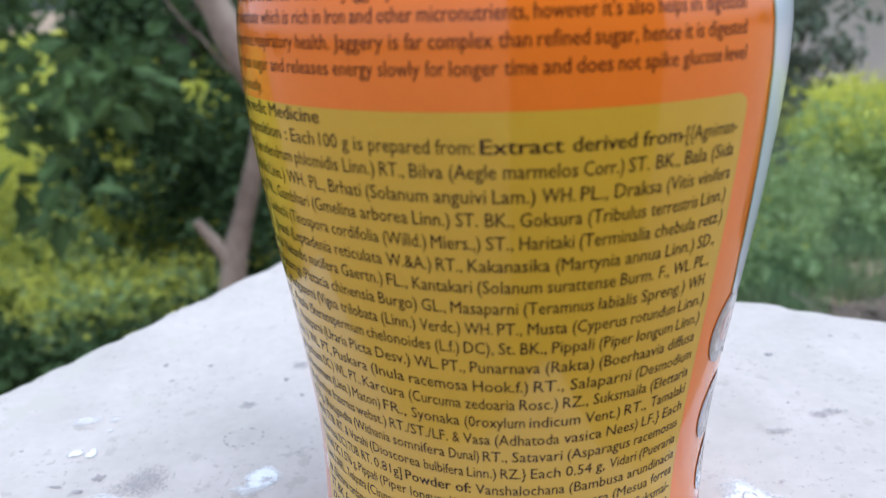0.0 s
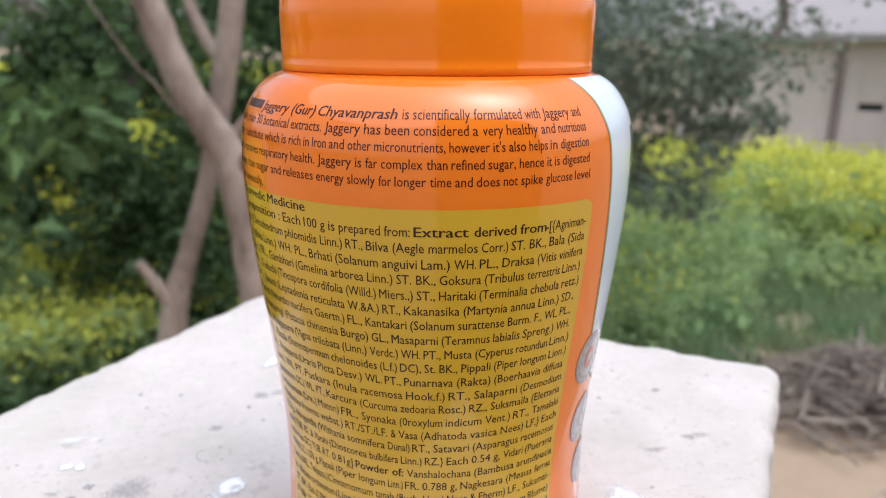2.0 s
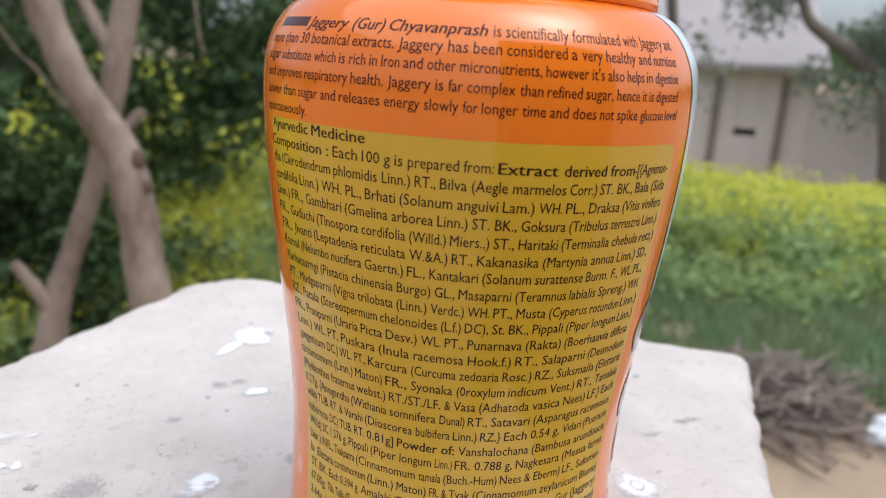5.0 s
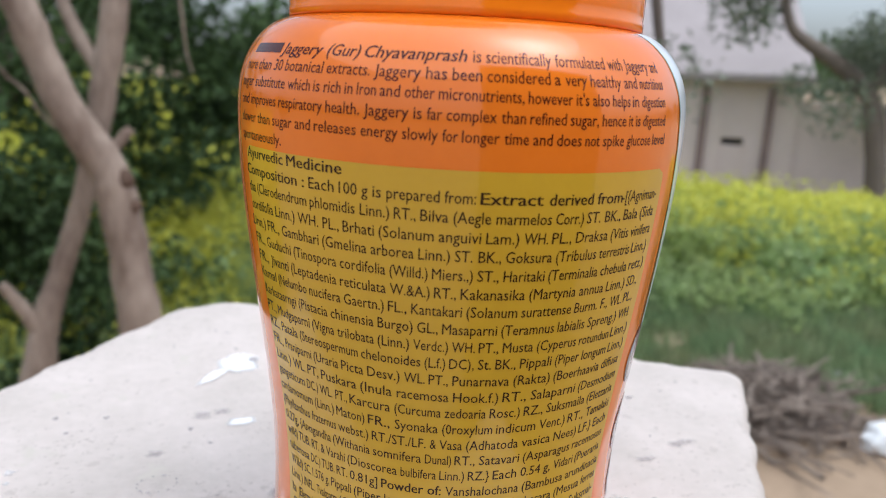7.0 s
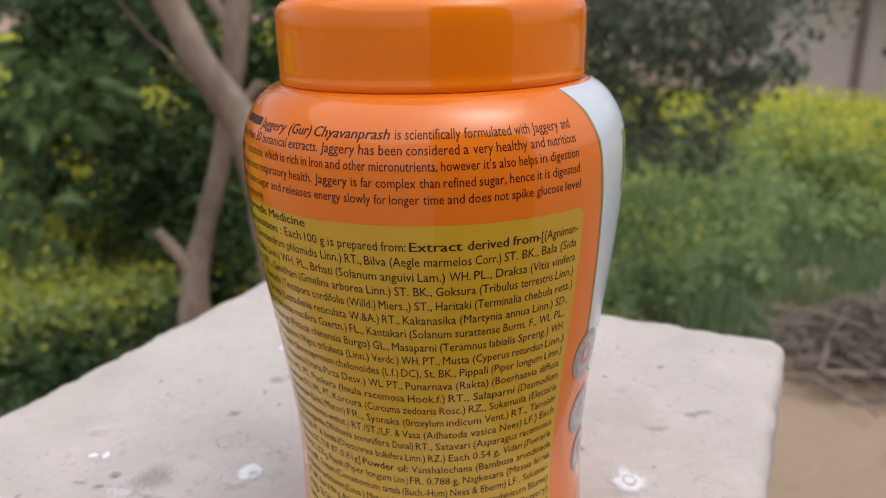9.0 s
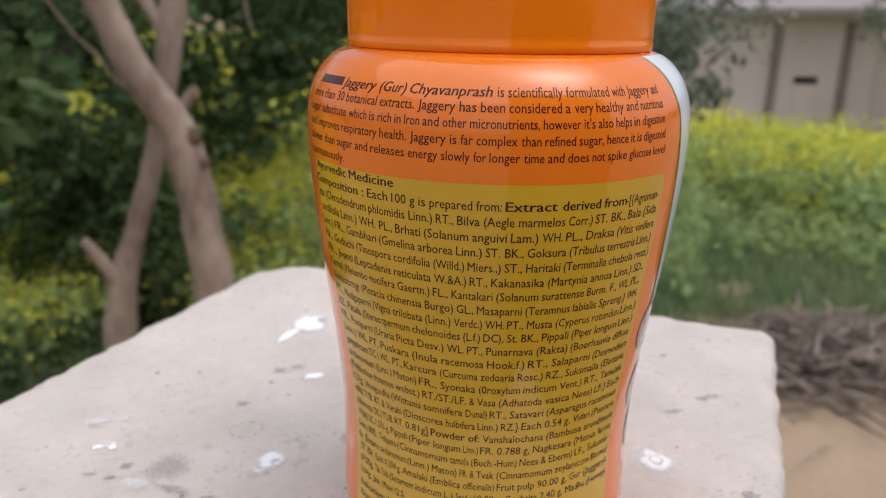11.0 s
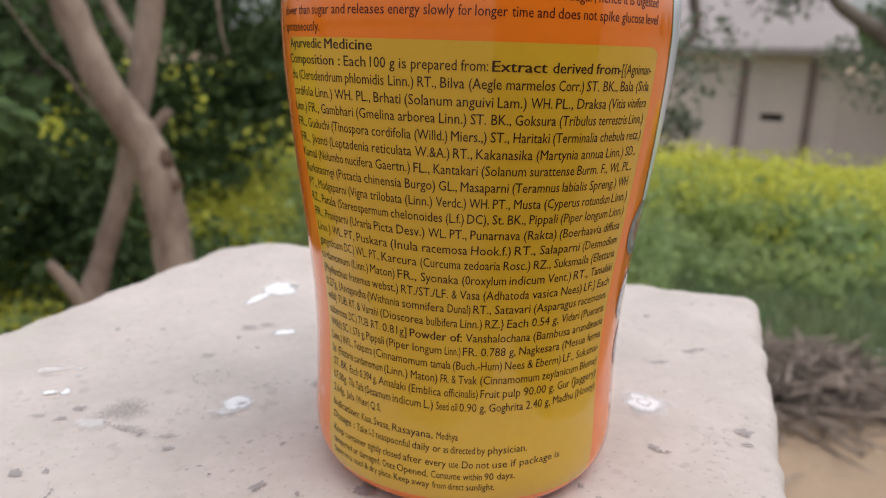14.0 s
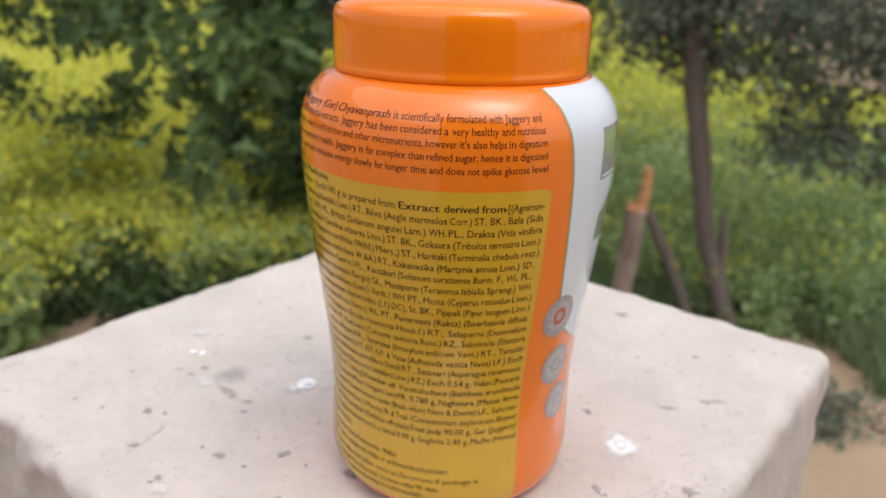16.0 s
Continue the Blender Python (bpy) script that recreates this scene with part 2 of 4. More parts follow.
def leaves(rng, centres, spread, count, size, droop=0.3):
    """Folded leaf blades, two quads each, round the centres."""
    centres, spread = np.asarray(centres, float), np.asarray(spread, float)
    pick = rng.integers(0, len(centres), count)
    ball = rng.normal(0, 1, (count, 3))
    ball *= (rng.uniform(0, 1, count) ** 0.45 / np.linalg.norm(ball, axis=1))[:, None]
    base = centres[pick] + ball * spread[pick][:, None] * (1.75, 1.75, 1.3)
    d = rng.normal(0, 1, (count, 3))
    d[:, 2] -= droop
    d /= np.linalg.norm(d, axis=1)[:, None]
    side = np.cross(d, rng.normal(0, 1, (count, 3)))
    side /= np.linalg.norm(side, axis=1)[:, None]
    up = np.cross(d, side)
    s = (size * rng.uniform(0.6, 1.4, count))[:, None]
    tip, mid = base + d * s, base + d * s * 0.5
    left = mid + side * s * 0.24 + up * s * 0.08
    right = mid - side * s * 0.24 + up * s * 0.08
    low = base + d * s * 0.12
    return np.stack([np.stack([low, right, tip, mid], 1), np.stack([low, mid, tip, left], 1)], 1).reshape(-1, 4, 3)


# ---- the jar ----
PROFILE = [(0.0, 0.0400), (0.0008, 0.0422), (0.0030, 0.0450), (0.0065, 0.0469), (0.0110, 0.0477), (0.017, 0.0478), (0.025, 0.0475), (0.033, 0.0473), (0.041, 0.0473), (0.048, 0.0475), (0.055, 0.0480),
           (0.062, 0.0487), (0.070, 0.0496), (0.078, 0.0506), (0.088, 0.0519), (0.100, 0.0534), (0.110, 0.0545), (0.120, 0.0554), (0.130, 0.0559), (0.138, 0.0558), (0.1425, 0.0552),
           (0.1465, 0.0539), (0.150, 0.0519), (0.153, 0.0494), (0.1548, 0.0470), (0.1555, 0.0452), (0.1562, 0.0425)]


def smooth_profile(rough, n):
    """The profile again in n even steps along it, rounded off between its points."""
    p = np.array(rough)
    k = np.concatenate([[0], np.cumsum(np.linalg.norm(np.diff(p, axis=0), axis=1))])
    u = np.linspace(0, k[-1], n)
    q = np.stack([np.interp(u, k, p[:, 0]), np.interp(u, k, p[:, 1])], 1)
    for _ in range(12):
        q[1:-1] = q[1:-1] * 0.5 + (q[:-2] + q[2:]) * 0.25
    return [tuple(float(c) for c in row) for row in q]


PROFILE = smooth_profile(PROFILE, 190)
PZ, PR = [p[0] for p in PROFILE], [p[1] for p in PROFILE]


def skin(theta, z, lift=0.0):
    """A place on the jar's wall: degrees round it from its front, height, and how far proud."""
    r = float(np.interp(z, PZ, PR)) + lift
    a = radians(theta)
    return Vector((r * math.sin(a), -r * math.cos(a), z))


def patch(name, outline_left, outline_right, z0, z1, lift, material, parent, label="", rows=120, cols=48):
    """A printed area that follows the jar between two side lines."""
    vs, fs = [], []
    for i in range(rows + 1):
        z = z0 + (z1 - z0) * i / rows
        a, b = outline_left(z), outline_right(z)
        for k in range(cols + 1):
            vs.append(skin(a + (b - a) * k / cols, z, lift))
    for i in range(rows):
        for k in range(cols):
            q = i * (cols + 1) + k
            fs.append((q, q + 1, q + cols + 2, q + cols + 1))
    return from_arrays(name, vs, fs, material, parent, label, smooth=True)


def disc_print(name, theta, z, rad, inner, lift, material, parent, label=""):
    """A printed ring or disc."""
    vs, fs, n, rings = [], [], 28, 7
    for q in range(rings):
        rr = inner + (rad - inner) * q / (rings - 1) + 1e-5
        for k in range(n):
            a = 2 * math.pi * k / n
            zz = z + rr * math.sin(a)
            vs.append(skin(theta + math.degrees(rr * math.cos(a) / float(np.interp(zz, PZ, PR))), zz, lift))
    for q in range(rings - 1):
        for k in range(n):
            fs.append((q * n + k, (q + 1) * n + k, (q + 1) * n + (k + 1) % n, q * n + (k + 1) % n))
    return from_arrays(name, vs, fs, material, parent, label, smooth=True)


def line(words, stops, z, height, material):
    """One printed line round the jar: groups of words split by |, each from its own stop (degrees) to the next; * marks bold."""
    lift = 0.00005 if material is INK_RED else 0.00009
    groups = words.split("|")
    verts, polys = [], []
    for k, group in enumerate(groups):
        bold = group.startswith("*")
        cu = bpy.data.curves.new("lettering", "FONT")
        cu.body = group.strip("*")
        cu.resolution_u = 2
        cu.shear = 0.22 if z > 0.1465 and bold else 0.0
        tmp = new("lettering", cu)
        dg = bpy.context.evaluated_depsgraph_get()
        me = bpy.data.meshes.new_from_object(tmp.evaluated_get(dg))
        bpy.data.objects.remove(tmp)
        bpy.data.curves.remove(cu)
        co = np.empty(len(me.vertices) * 3, dtype=np.float32)
        me.vertices.foreach_get("co", co)
        co = co.reshape(-1, 3)
        x0, wide = co[:, 0].min(), co[:, 0].max() - co[:, 0].min()
        gap = 0.32 if k < len(groups) - 1 and not groups[k + 1].startswith("-") else 0.0
        zz = z + co[:, 1] / 0.70 * height
        faces = [tuple(p.vertices) for p in me.polygons]
        for shift, up in ((-0.017, 0.0), (0.017, 0.00001)) if bold else ((-0.005, 0.0), (0.005, 0.00001)):
            th = np.radians(stops[k] + (co[:, 0] + shift - x0) / (wide + gap) * (stops[k + 1] - stops[k]))
            r = np.interp(zz, PZ, PR) + lift + up
            polys += [tuple(v + len(verts) for v in f) for f in faces]
            verts += np.stack([r * np.sin(th), -r * np.cos(th), zz], 1).tolist()
        bpy.data.meshes.remove(me)
    return from_arrays("printed_line", verts, polys, material, jar)


jar = tagged(new("plastic_jar"), "orange and yellow plastic jar with printed label standing on the pillar", "jar")
jar.location, jar.rotation_euler = (-0.0008, -0.0003, 0.0008), (0.0, radians(0.75), radians(0.23))
from_arrays("body", *revolve([(r, z) for z, r in PROFILE], 128), ORANGE, jar, "glossy orange printed sleeve", smooth=True)

LID_PROFILE = [(0.0415, 0.1560), (0.0434, 0.1560), (0.0438, 0.1564), (0.0438, 0.1580), (0.0436, 0.1584), (0.0437, 0.1600), (0.0438, 0.1700), (0.0437, 0.1738), (0.0432, 0.1757), (0.0421, 0.1771),
               (0.0402, 0.1781), (0.0375, 0.1789), (0.0330, 0.1799), (0.0270, 0.1810), (0.0200, 0.1819), (0.0120, 0.1825), (0.0050, 0.1828)]
from_arrays("lid", *revolve(LID_PROFILE, 128), LID, jar, "bright orange screw lid with a domed top", smooth=True)

def corner(z):
    """Degrees by which the panel's rounded corners draw in."""
    d = max(0.0, 0.0024 - min(0.1270 - z, z - 0.0060))
    return math.degrees((0.0024 - math.sqrt(max(0.0, 0.0024 ** 2 - d * d))) / 0.054)


yl = lambda z: -74.5 + max(0.0, min(1.0, (0.127 - z) / 0.06)) * 6.0
yr = lambda z: 38.8
patch("yellow_panel", lambda z: yl(z) + corner(z), lambda z: yr(z) - corner(z), 0.0060, 0.1270, 0.00004, YELLOW, jar, "yellow printed ingredient panel")


def white_edge(z):
    return float(np.interp(z, [0.055, 0.062, 0.068, 0.074, 0.080, 0.088, 0.0965, 0.113, 0.130, 0.1424, 0.150, 0.1545], [95, 76, 64, 56, 52.5, 51, 50, 48.4, 47, 45.4, 43, 40]))


patch("white_panel", lambda z: white_edge(z) + 0.75, lambda z: 170.0, 0.056, 0.1553, 0.00012, WHITE_PRINT, jar, "white printed side panel", 190, 64)
patch("green_line", white_edge, lambda z: white_edge(z) + 0.75, 0.066, 0.1553, 0.00012, GREEN_PRINT, jar, "thin green border line", 190, 2)
patch("white_panel_far", lambda z: 180.0, lambda z: 262.0, 0.02, 0.150, 0.00004, WHITE_PRINT, jar, "white printed side panel")

# round seals and a grey mark, as plain shapes
for th, z, rad in ((53.6, 0.0785, 0.0080), (58.0, 0.0575, 0.0078), (63.5, 0.0405, 0.0074)):
    disc_print("seal_disc", th, z, rad * 0.74, 0.0, 0.00016, PALE_PRINT, jar, "pale seal centre")
    disc_print("seal_ring", th, z, rad, rad * 0.72, 0.00018, GREY_PRINT, jar, "grey seal ring")
    disc_print("seal_mark", th, z, rad * 0.42, rad * 0.2, 0.0002, RED_PRINT if z > 0.07 else GREY_PRINT, jar)
for th, z, rad in ((53.6, 0.0785, 0.0062), (58.0, 0.0575, 0.0060), (63.5, 0.0405, 0.0057)):
    for k in range(16):
        q = radians(20 + 320 * k / 15 - 90)
        disc_print("seal_tick", th + math.degrees(rad * 1.08 * math.sin(q) / 0.049), z + rad * 1.08 * math.cos(q), 0.0006, 0.0, 0.00022, PALE_PRINT, jar)
patch("picture_block", lambda z: 63.5, lambda z: 84.0, 0.1255, 0.1425, 0.00018, GREY_PRINT, jar, "grey-green printed picture block", 10, 8)
patch("picture_shade", lambda z: 65.0, lambda z: 82.5, 0.1330, 0.1415, 0.00021, GREEN_PRINT, jar, "", 8, 8)
patch("picture_caption", lambda z: 65.0, lambda z: 80.0, 0.1262, 0.1272, 0.00021, WHITE_PRINT, jar, "", 3, 8)
patch("badge_border", lambda z: 68.0 + max(0.0, z - 0.1125) * 1500, lambda z: 88.0, 0.1030, 0.1185, 0.00018, GREEN_PRINT, jar, "green border of a printed badge", 24, 8)
patch("badge", lambda z: 70.0 + max(0.0, z - 0.1120) * 1500, lambda z: 87.0, 0.1045, 0.1170, 0.00021, GREY_PRINT, jar, "dark printed badge", 24, 8)

# the text above the panel and on it
patch("name_bar", lambda z: -74.7, lambda z: -60.6, 0.1472, 0.1492, 0.00005, INK_RED, jar, "dark printed bar", 3, 8)
line('*Jaggery|*(Gur)|*Chyavanprash|is|scientifically|formulated|with|Jaggery|and', [-60.2, -45.3, -36.0, -13.3, -10.7, 3.9, 17.0, 22.1, 31.5, 34.7], 0.1470, 0.0023, INK_RED)
line('more|than 30|botanical|extracts.|Jaggery|has|been|considered|a|very|healthy|and|nutritious', [-76.8, -68.5, -56.8, -44.3, -33.1, -22.4, -17.2, -10.4, 3.4, 5.8, 11.7, 20.9, 26.0, 35.6], 0.1436, 0.0023, INK_RED)
line("sugar|substitute|which|is|rich|in|Iron|and|other|micronutrients,|however|it's|also|helps|in|digestion", [-77.9, -68.5, -54.8, -47.1, -44.3, -39.2, -36.4, -31.4, -26.3, -19.6, -2.1, 8.2, 12.1, 17.3, 23.2, 26.3, 36.0], 0.1400, 0.0023, INK_RED)
line('and|improves|respiratory|health.|Jaggery|is|far|complex|than|refined|sugar,|hence|it|is|digested', [-77.0, -70.4, -57.6, -43.5, -34.6, -24.3, -21.7, -17.9, -7.3, -1.6, 7.0, 14.7, 22.2, 24.4, 26.8, 36.2], 0.1362, 0.0023, INK_RED)
line('slower|than|sugar|and|releases|energy|slowly|for|longer|time|and|does|not|spike|glucose|level', [-76.7, -66.5, -59.8, -51.9, -46.4, -35.1, -26.4, -18.5, -14.7, -6.5, -0.7, 4.3, 10.8, 15.2, 22.0, 31.0, 36.6], 0.1323, 0.0023, INK_RED)
line('spontaneously.', [-76.6, -56.6], 0.1284, 0.0023, INK_RED)
line('*Ayurvedic|*Medicine', [-73.4, -54.8, -39.4], 0.1244, 0.0024, INK)
line('*Composition :|Each|100 g|is|prepared|from:|*Extract|*derived|*from|-[{Agniman-', [-74.3, -48.1, -40.1, -32.3, -29.3, -17.5, -10.3, 4.1, 15.7, 23.0, 36.6], 0.1206, 0.0024, INK)
line('tha (Clerodendrum|phlomidis Linn.)|RT.,|Bilva|(Aegle marmelos|Corr.)|ST. BK.,|Bala (Sida', [-73.5, -48.0, -27.7, -22.2, -15.5, 6.0, 13.6, 24.4, 36.6], 0.1167, 0.0024, INK)
line('cordifolia|Linn.)|WH. PL.,|Brhati|(Solanum|anguivi|Lam.)|WH.|PL.,|Draksa|(Vitis vinifera', [-73.0, -60.3, -52.0, -39.4, -31.0, -18.3, -8.6, -0.6, 5.7, 11.5, 21.3, 36.8], 0.1127, 0.0024, INK)
line('Linn.)|FR.,|Gambhari|(Gmelina|arborea|Linn.)|ST. BK.,|Goksura|(Tribulus|terrestris|Linn.)', [-73.4, -64.6, -58.2, -45.0, -32.8, -22.4, -14.8, -4.1, 7.2, 18.7, 29.8, 36.6], 0.1088, 0.0024, INK)
line('FR.,|Guduchi|(Tinospora|cordifolia|(Willd.)|Miers.,)|ST.,|Haritaki|(Terminalia|chebula|retz.)', [-72.6, -65.9, -54.4, -40.5, -28.6, -19.4, -9.8, -4.2, 6.0, 20.1, 30.3, 37.0], 0.1048, 0.0024, INK)
line('FR.,|Jivanti|(Leptadenia|reticulata|W.&A.)|RT.,|Kakanasika|(Martynia|annua|Linn.)|SD.,', [-71.9, -64.7, -55.9, -40.7, -28.5, -18.8, -13.1, 2.1, 14.8, 23.1, 31.0, 35.9], 0.1008, 0.0024, INK)
line('Kamal|(Nelumbo|nucifera|Gaertn.)|FL.,|Kantakari|(Solanum|surattense|Burm. F.,|WL.|PL.,', [-71.6, -62.0, -50.1, -39.9, -29.0, -23.7, -11.6, 0.8, 14.3, 25.7, 31.2, 35.5], 0.0969, 0.0024, INK)
line('Karkatasrngi|(Pistacia|chinensia|Burgo)|GL.,|Masaparni|(Teramnus|labialis|Spreng.)|WH.', [-70.6, -54.4, -43.9, -31.5, -22.3, -16.7, -3.4, 10.5, 19.2, 30.6, 35.9], 0.0929, 0.0024, INK)
line('PT.,|Mudgaparni|(Vigna|trilobata|(Linn.)|Verdc.)|WH.|PT.,|Musta|(Cyperus|rotundun|Linn.)', [-70.3, -64.3, -50.1, -42.3, -31.6, -23.1, -14.3, -8.2, -2.6, 5.8, 17.6, 28.9, 36.6], 0.0889, 0.0024, INK)
line('RZ.,|Patala|(Stereospermum|chelonoides|(L.f.)|DC),|St.|BK.,|Pippali|(Piper|longum|Linn.)', [-69.7, -63.4, -55.2, -36.0, -20.4, -14.7, -8.0, -3.9, 2.1, 11.4, 19.5, 29.3, 36.5], 0.0850, 0.0024, INK)
line('FR.,|Prsniparni|(Uraria|Picta|Desv.)|WL.|PT.,|Punarnava|(Rakta)|(Boerhaavia|diffusa', [-69.1, -62.5, -50.7, -41.8, -34.5, -25.2, -19.3, -13.7, 1.0, 11.8, 28.1, 36.1], 0.0810, 0.0024, INK)
line('Linn.)|WL.|PT,|Puskara|(Inula|racemosa|Hook.f.)|RT.,|Salaparni|(Desmodium', [-68.4, -59.6, -53.6, -48.6, -36.6, -27.0, -13.3, -1.2, 6.2, 20.6, 36.5], 0.0770, 0.0024, INK)
line('gangeticum|DC.)|WL. PT.,|Karcura|(Curcuma|zedoaria|Rosc.)|RZ.,|Suksmaila|(Elettaria', [-68.1, -54.4, -49.5, -39.9, -27.6, -15.1, -4.0, 4.9, 11.4, 25.1, 36.7], 0.0731, 0.0024, INK)
line('cardamomum|(Linn.)|Maton)|FR.,|Syonaka|(0roxylum|indicum|Vent.)|RT.,|Tamalaki', [-68.2, -51.9, -44.3, -34.8, -27.5, -15.5, -1.9, 10.0, 19.1, 26.0, 36.9], 0.0691, 0.0024, INK)
line('(Phyllanthus|fraternus|webst.)|RT./ST./LF.|&|Vasa|(Adhatoda|vasica|Nees)|LF.}|Each', [-67.7, -53.6, -44.0, -33.8, -18.4, -16.0, -9.2, 5.6, 15.3, 24.3, 30.5, 37.0], 0.0651, 0.0024, INK)
line('0.27g,|{Asvagandha|(Withania|somnifera|Dunal)|RT.,|Satavari|(Asparagus|racemosus', [-67.2, -59.4, -46.1, -33.6, -19.5, -11.9, -5.5, 6.6, 22.9, 36.6], 0.0612, 0.0024, INK)
line('willd)|TUB.|RT. &|Varahi|(Dioscorea|bulbifera|Linn.)|RZ.}|Each|0.54 g,|Vidari|(Pueraria', [-67.0, -60.7, -54.7, -48.9, -41.5, -25.9, -15.6, -8.1, -1.4, 6.5, 17.0, 25.1, 36.9], 0.0572, 0.0024, INK)
line('tuberosa|DC.)|TUB.|RT.|0.81g]|*Powder of:|Vanshalochana|(Bambusa|arundinacia', [-66.7, -55.4, -51.0, -45.4, -40.9, -31.3, -13.8, 7.5, 22.3, 37.6], 0.0532, 0.0024, INK)
line('Wild)|SC.|1.576 g,|Pippali|(Piper|longum|Linn.)|FR.|0.788 g,|Nagkesara|(Mesua|ferrea', [-66.2, -59.0, -55.2, -47.6, -39.7, -30.4, -20.1, -14.5, -8.9, 3.2, 18.7, 30.1, 37.6], 0.0493, 0.0024, INK)
line('Linn.)|INFL.,|Tvakpatra|(Cinnamomum|tamala|(Buch.-Hum)|Nees|&|Eberm)|LF.,|Suksmai-', [-66.4, -59.4, -53.6, -44.8, -24.6, -17.4, -1.1, 6.4, 9.4, 19.7, 25.5, 37.4], 0.0453, 0.0024, INK)
line('la|(Elettaria|cardamomum|(Linn.)|Maton)|FR. &|Tvak|(Cinnamomum|zeylanicum|Blume)', [-66.3, -62.6, -53.5, -40.6, -31.0, -21.2, -15.6, -8.7, 12.0, 28.0, 37.4], 0.0413, 0.0024, INK)
line('ST.|BK.|Each|0.394 g,|Amalaki|(Emblica|officinalis)|Fruit|pulp|90.00 g,|Gur|(Jaggery)', [-65.6, -61.0, -56.0, -50.9, -42.8, -31.7, -19.9, -8.4, -1.2, 5.8, 18.4, 24.6, 37.6], 0.0374, 0.0024, INK)
line('67.00g,|Tila|Taila|(Sesamum|indicum|L.)|Seed oil|0.90 g,|Goghrita|2.40 g,|Madhu|(Honey)', [-65.7, -56.6, -52.9, -48.6, -37.3, -26.4, -22.3, -14.9, -5.4, 6.9, 17.0, 26.7, 37.7], 0.0334, 0.0024, INK)
line('2.64g,|Jala|(Water)|Q.S.', [-65.6, -57.7, -52.6, -46.0, -41.7], 0.0294, 0.0022, INK)
line('*Indication:|Kasa,|Svasa,|Rasayana,|Medhya', [-65.4, -49.8, -44.5, -37.2, -21.9, -15.0], 0.0249, 0.0022, INK)
line('*Dosage :|Take|1-2|teaspoonful|daily|or|as|directed|by|physician.', [-65.2, -52.0, -46.4, -43.6, -29.9, -22.9, -19.5, -17.2, -8.6, -5.1, 8.1], 0.0211, 0.0022, INK)
line('Keep|container|tightly|closed|after|every|use.|Do|not|use|if|package|is', [-64.9, -57.8, -46.7, -40.5, -33.0, -25.3, -17.5, -13.3, -8.7, -3.5, 2.7, 5.7, 19.0, 21.0], 0.0169, 0.0022, INK)
line('tampered|or damaged.|Once|Opened,|Consume|within|90 days.', [-64.9, -53.6, -40.6, -35.1, -23.3, -12.9, -5.9, 4.3], 0.0133, 0.0022, INK)
line('Store in a cool|& dry place.|Keep|away|from|direct|sunlight.', [-64.9, -48.3, -36.3, -29.8, -22.8, -17.6, -11.7, -2.3], 0.0100, 0.0022, INK)

# ---- the pillar ----
CX, CY, HALF, SPIN = -0.032, 0.065, 0.163, radians(59.0)
AU, AV = Vector((math.cos(SPIN), math.sin(SPIN), 0)), Vector((math.sin(SPIN), -math.cos(SPIN), 0))


def outline(inset, count=64):
    """The pillar's outline, a square with worn corners, as points round it."""
    pts = []
    for cu, cv, rad, start in ((1, 1, 0.010, 0), (-1, 1, 0.02, 90), (-1, -1, 0.012, 180), (1, -1, 0.042, 270)):
        h = HALF - inset
        rad = max(rad - inset, 0.004)
        for k in range(9):
            a = radians(start + 90 * k / 8)
            pts.append((0.004 + cu * (h - 0.004 - rad) + rad * math.cos(a), cv * (h - rad) + rad * math.sin(a)))
    out = []
    for i, p in enumerate(pts):
        q = pts[(i + 1) % len(pts)]
        steps = 84 if math.dist(p, q) > 0.1 else 1
        for k in range(steps):
            out.append((p[0] + (q[0] - p[0]) * k / steps, p[1] + (q[1] - p[1]) * k / steps))
    return out


def pillar_mesh():
    vs, fs = [], []
    rings = [(0.075, 0.0), (0.04, 0.0), (0.02, 0.0), (0.010, -0.0001), (0.006, -0.0005), (0.0035, -0.0014), (0.0016, -0.0030), (0.0004, -0.0055), (0.0, -0.009), (0.0, -0.013), (0.0, -0.018), (0.0, -0.024), (0.0, -0.031), (0.0, -0.039), (0.0, -0.048), (0.0, -0.058), (0.001, -0.07), (0.0, -0.085), (0.001, -0.1), (0.002, -0.13), (0.001, -0.17), (0.002, -0.3), (0.0, -0.6), (0.0, -1.2), (0.0, GROUND - 0.05)]
    n = 0
    for inset, z in rings:
        loop = outline(inset)
        n = len(loop)
        for u, v in loop:
            w = noise.noise((u * 28, v * 28, z * 28)) * 0.0010 + noise.noise((u * 75, v * 75, z * 75)) * 0.0016 + noise.noise((u * 190, v * 190, z * 190)) * 0.0008
            worn = 1 + 1.3 * min(1.0, max(0.0, (-0.115 - CX - (AU * u + AV * v).x) / 0.04))
            k = 1.0 + (w * worn / HALF if inset < 0.03 else 0)
            p = AU * u * k + AV * v * k
            dz = noise.noise((u * 60, v * 60, 3)) * (0.0011 if 0.0005 < inset < 0.015 else 0.0)
            vs.append((CX + p.x, CY + p.y, z + dz))
    for i in range(len(rings) - 1):
        for k in range(n):
            a, b = i * n + k, i * n + (k + 1) % n
            fs.append((a, a + n, b + n, b))
    fs.append(tuple(range(n)))
    return vs, fs


pillar = from_arrays("pillar", *pillar_mesh(), PLASTER, None, "square pillar of pinkish lime-washed plaster with worn edges", smooth=True)
tagged(pillar, category="pillar")


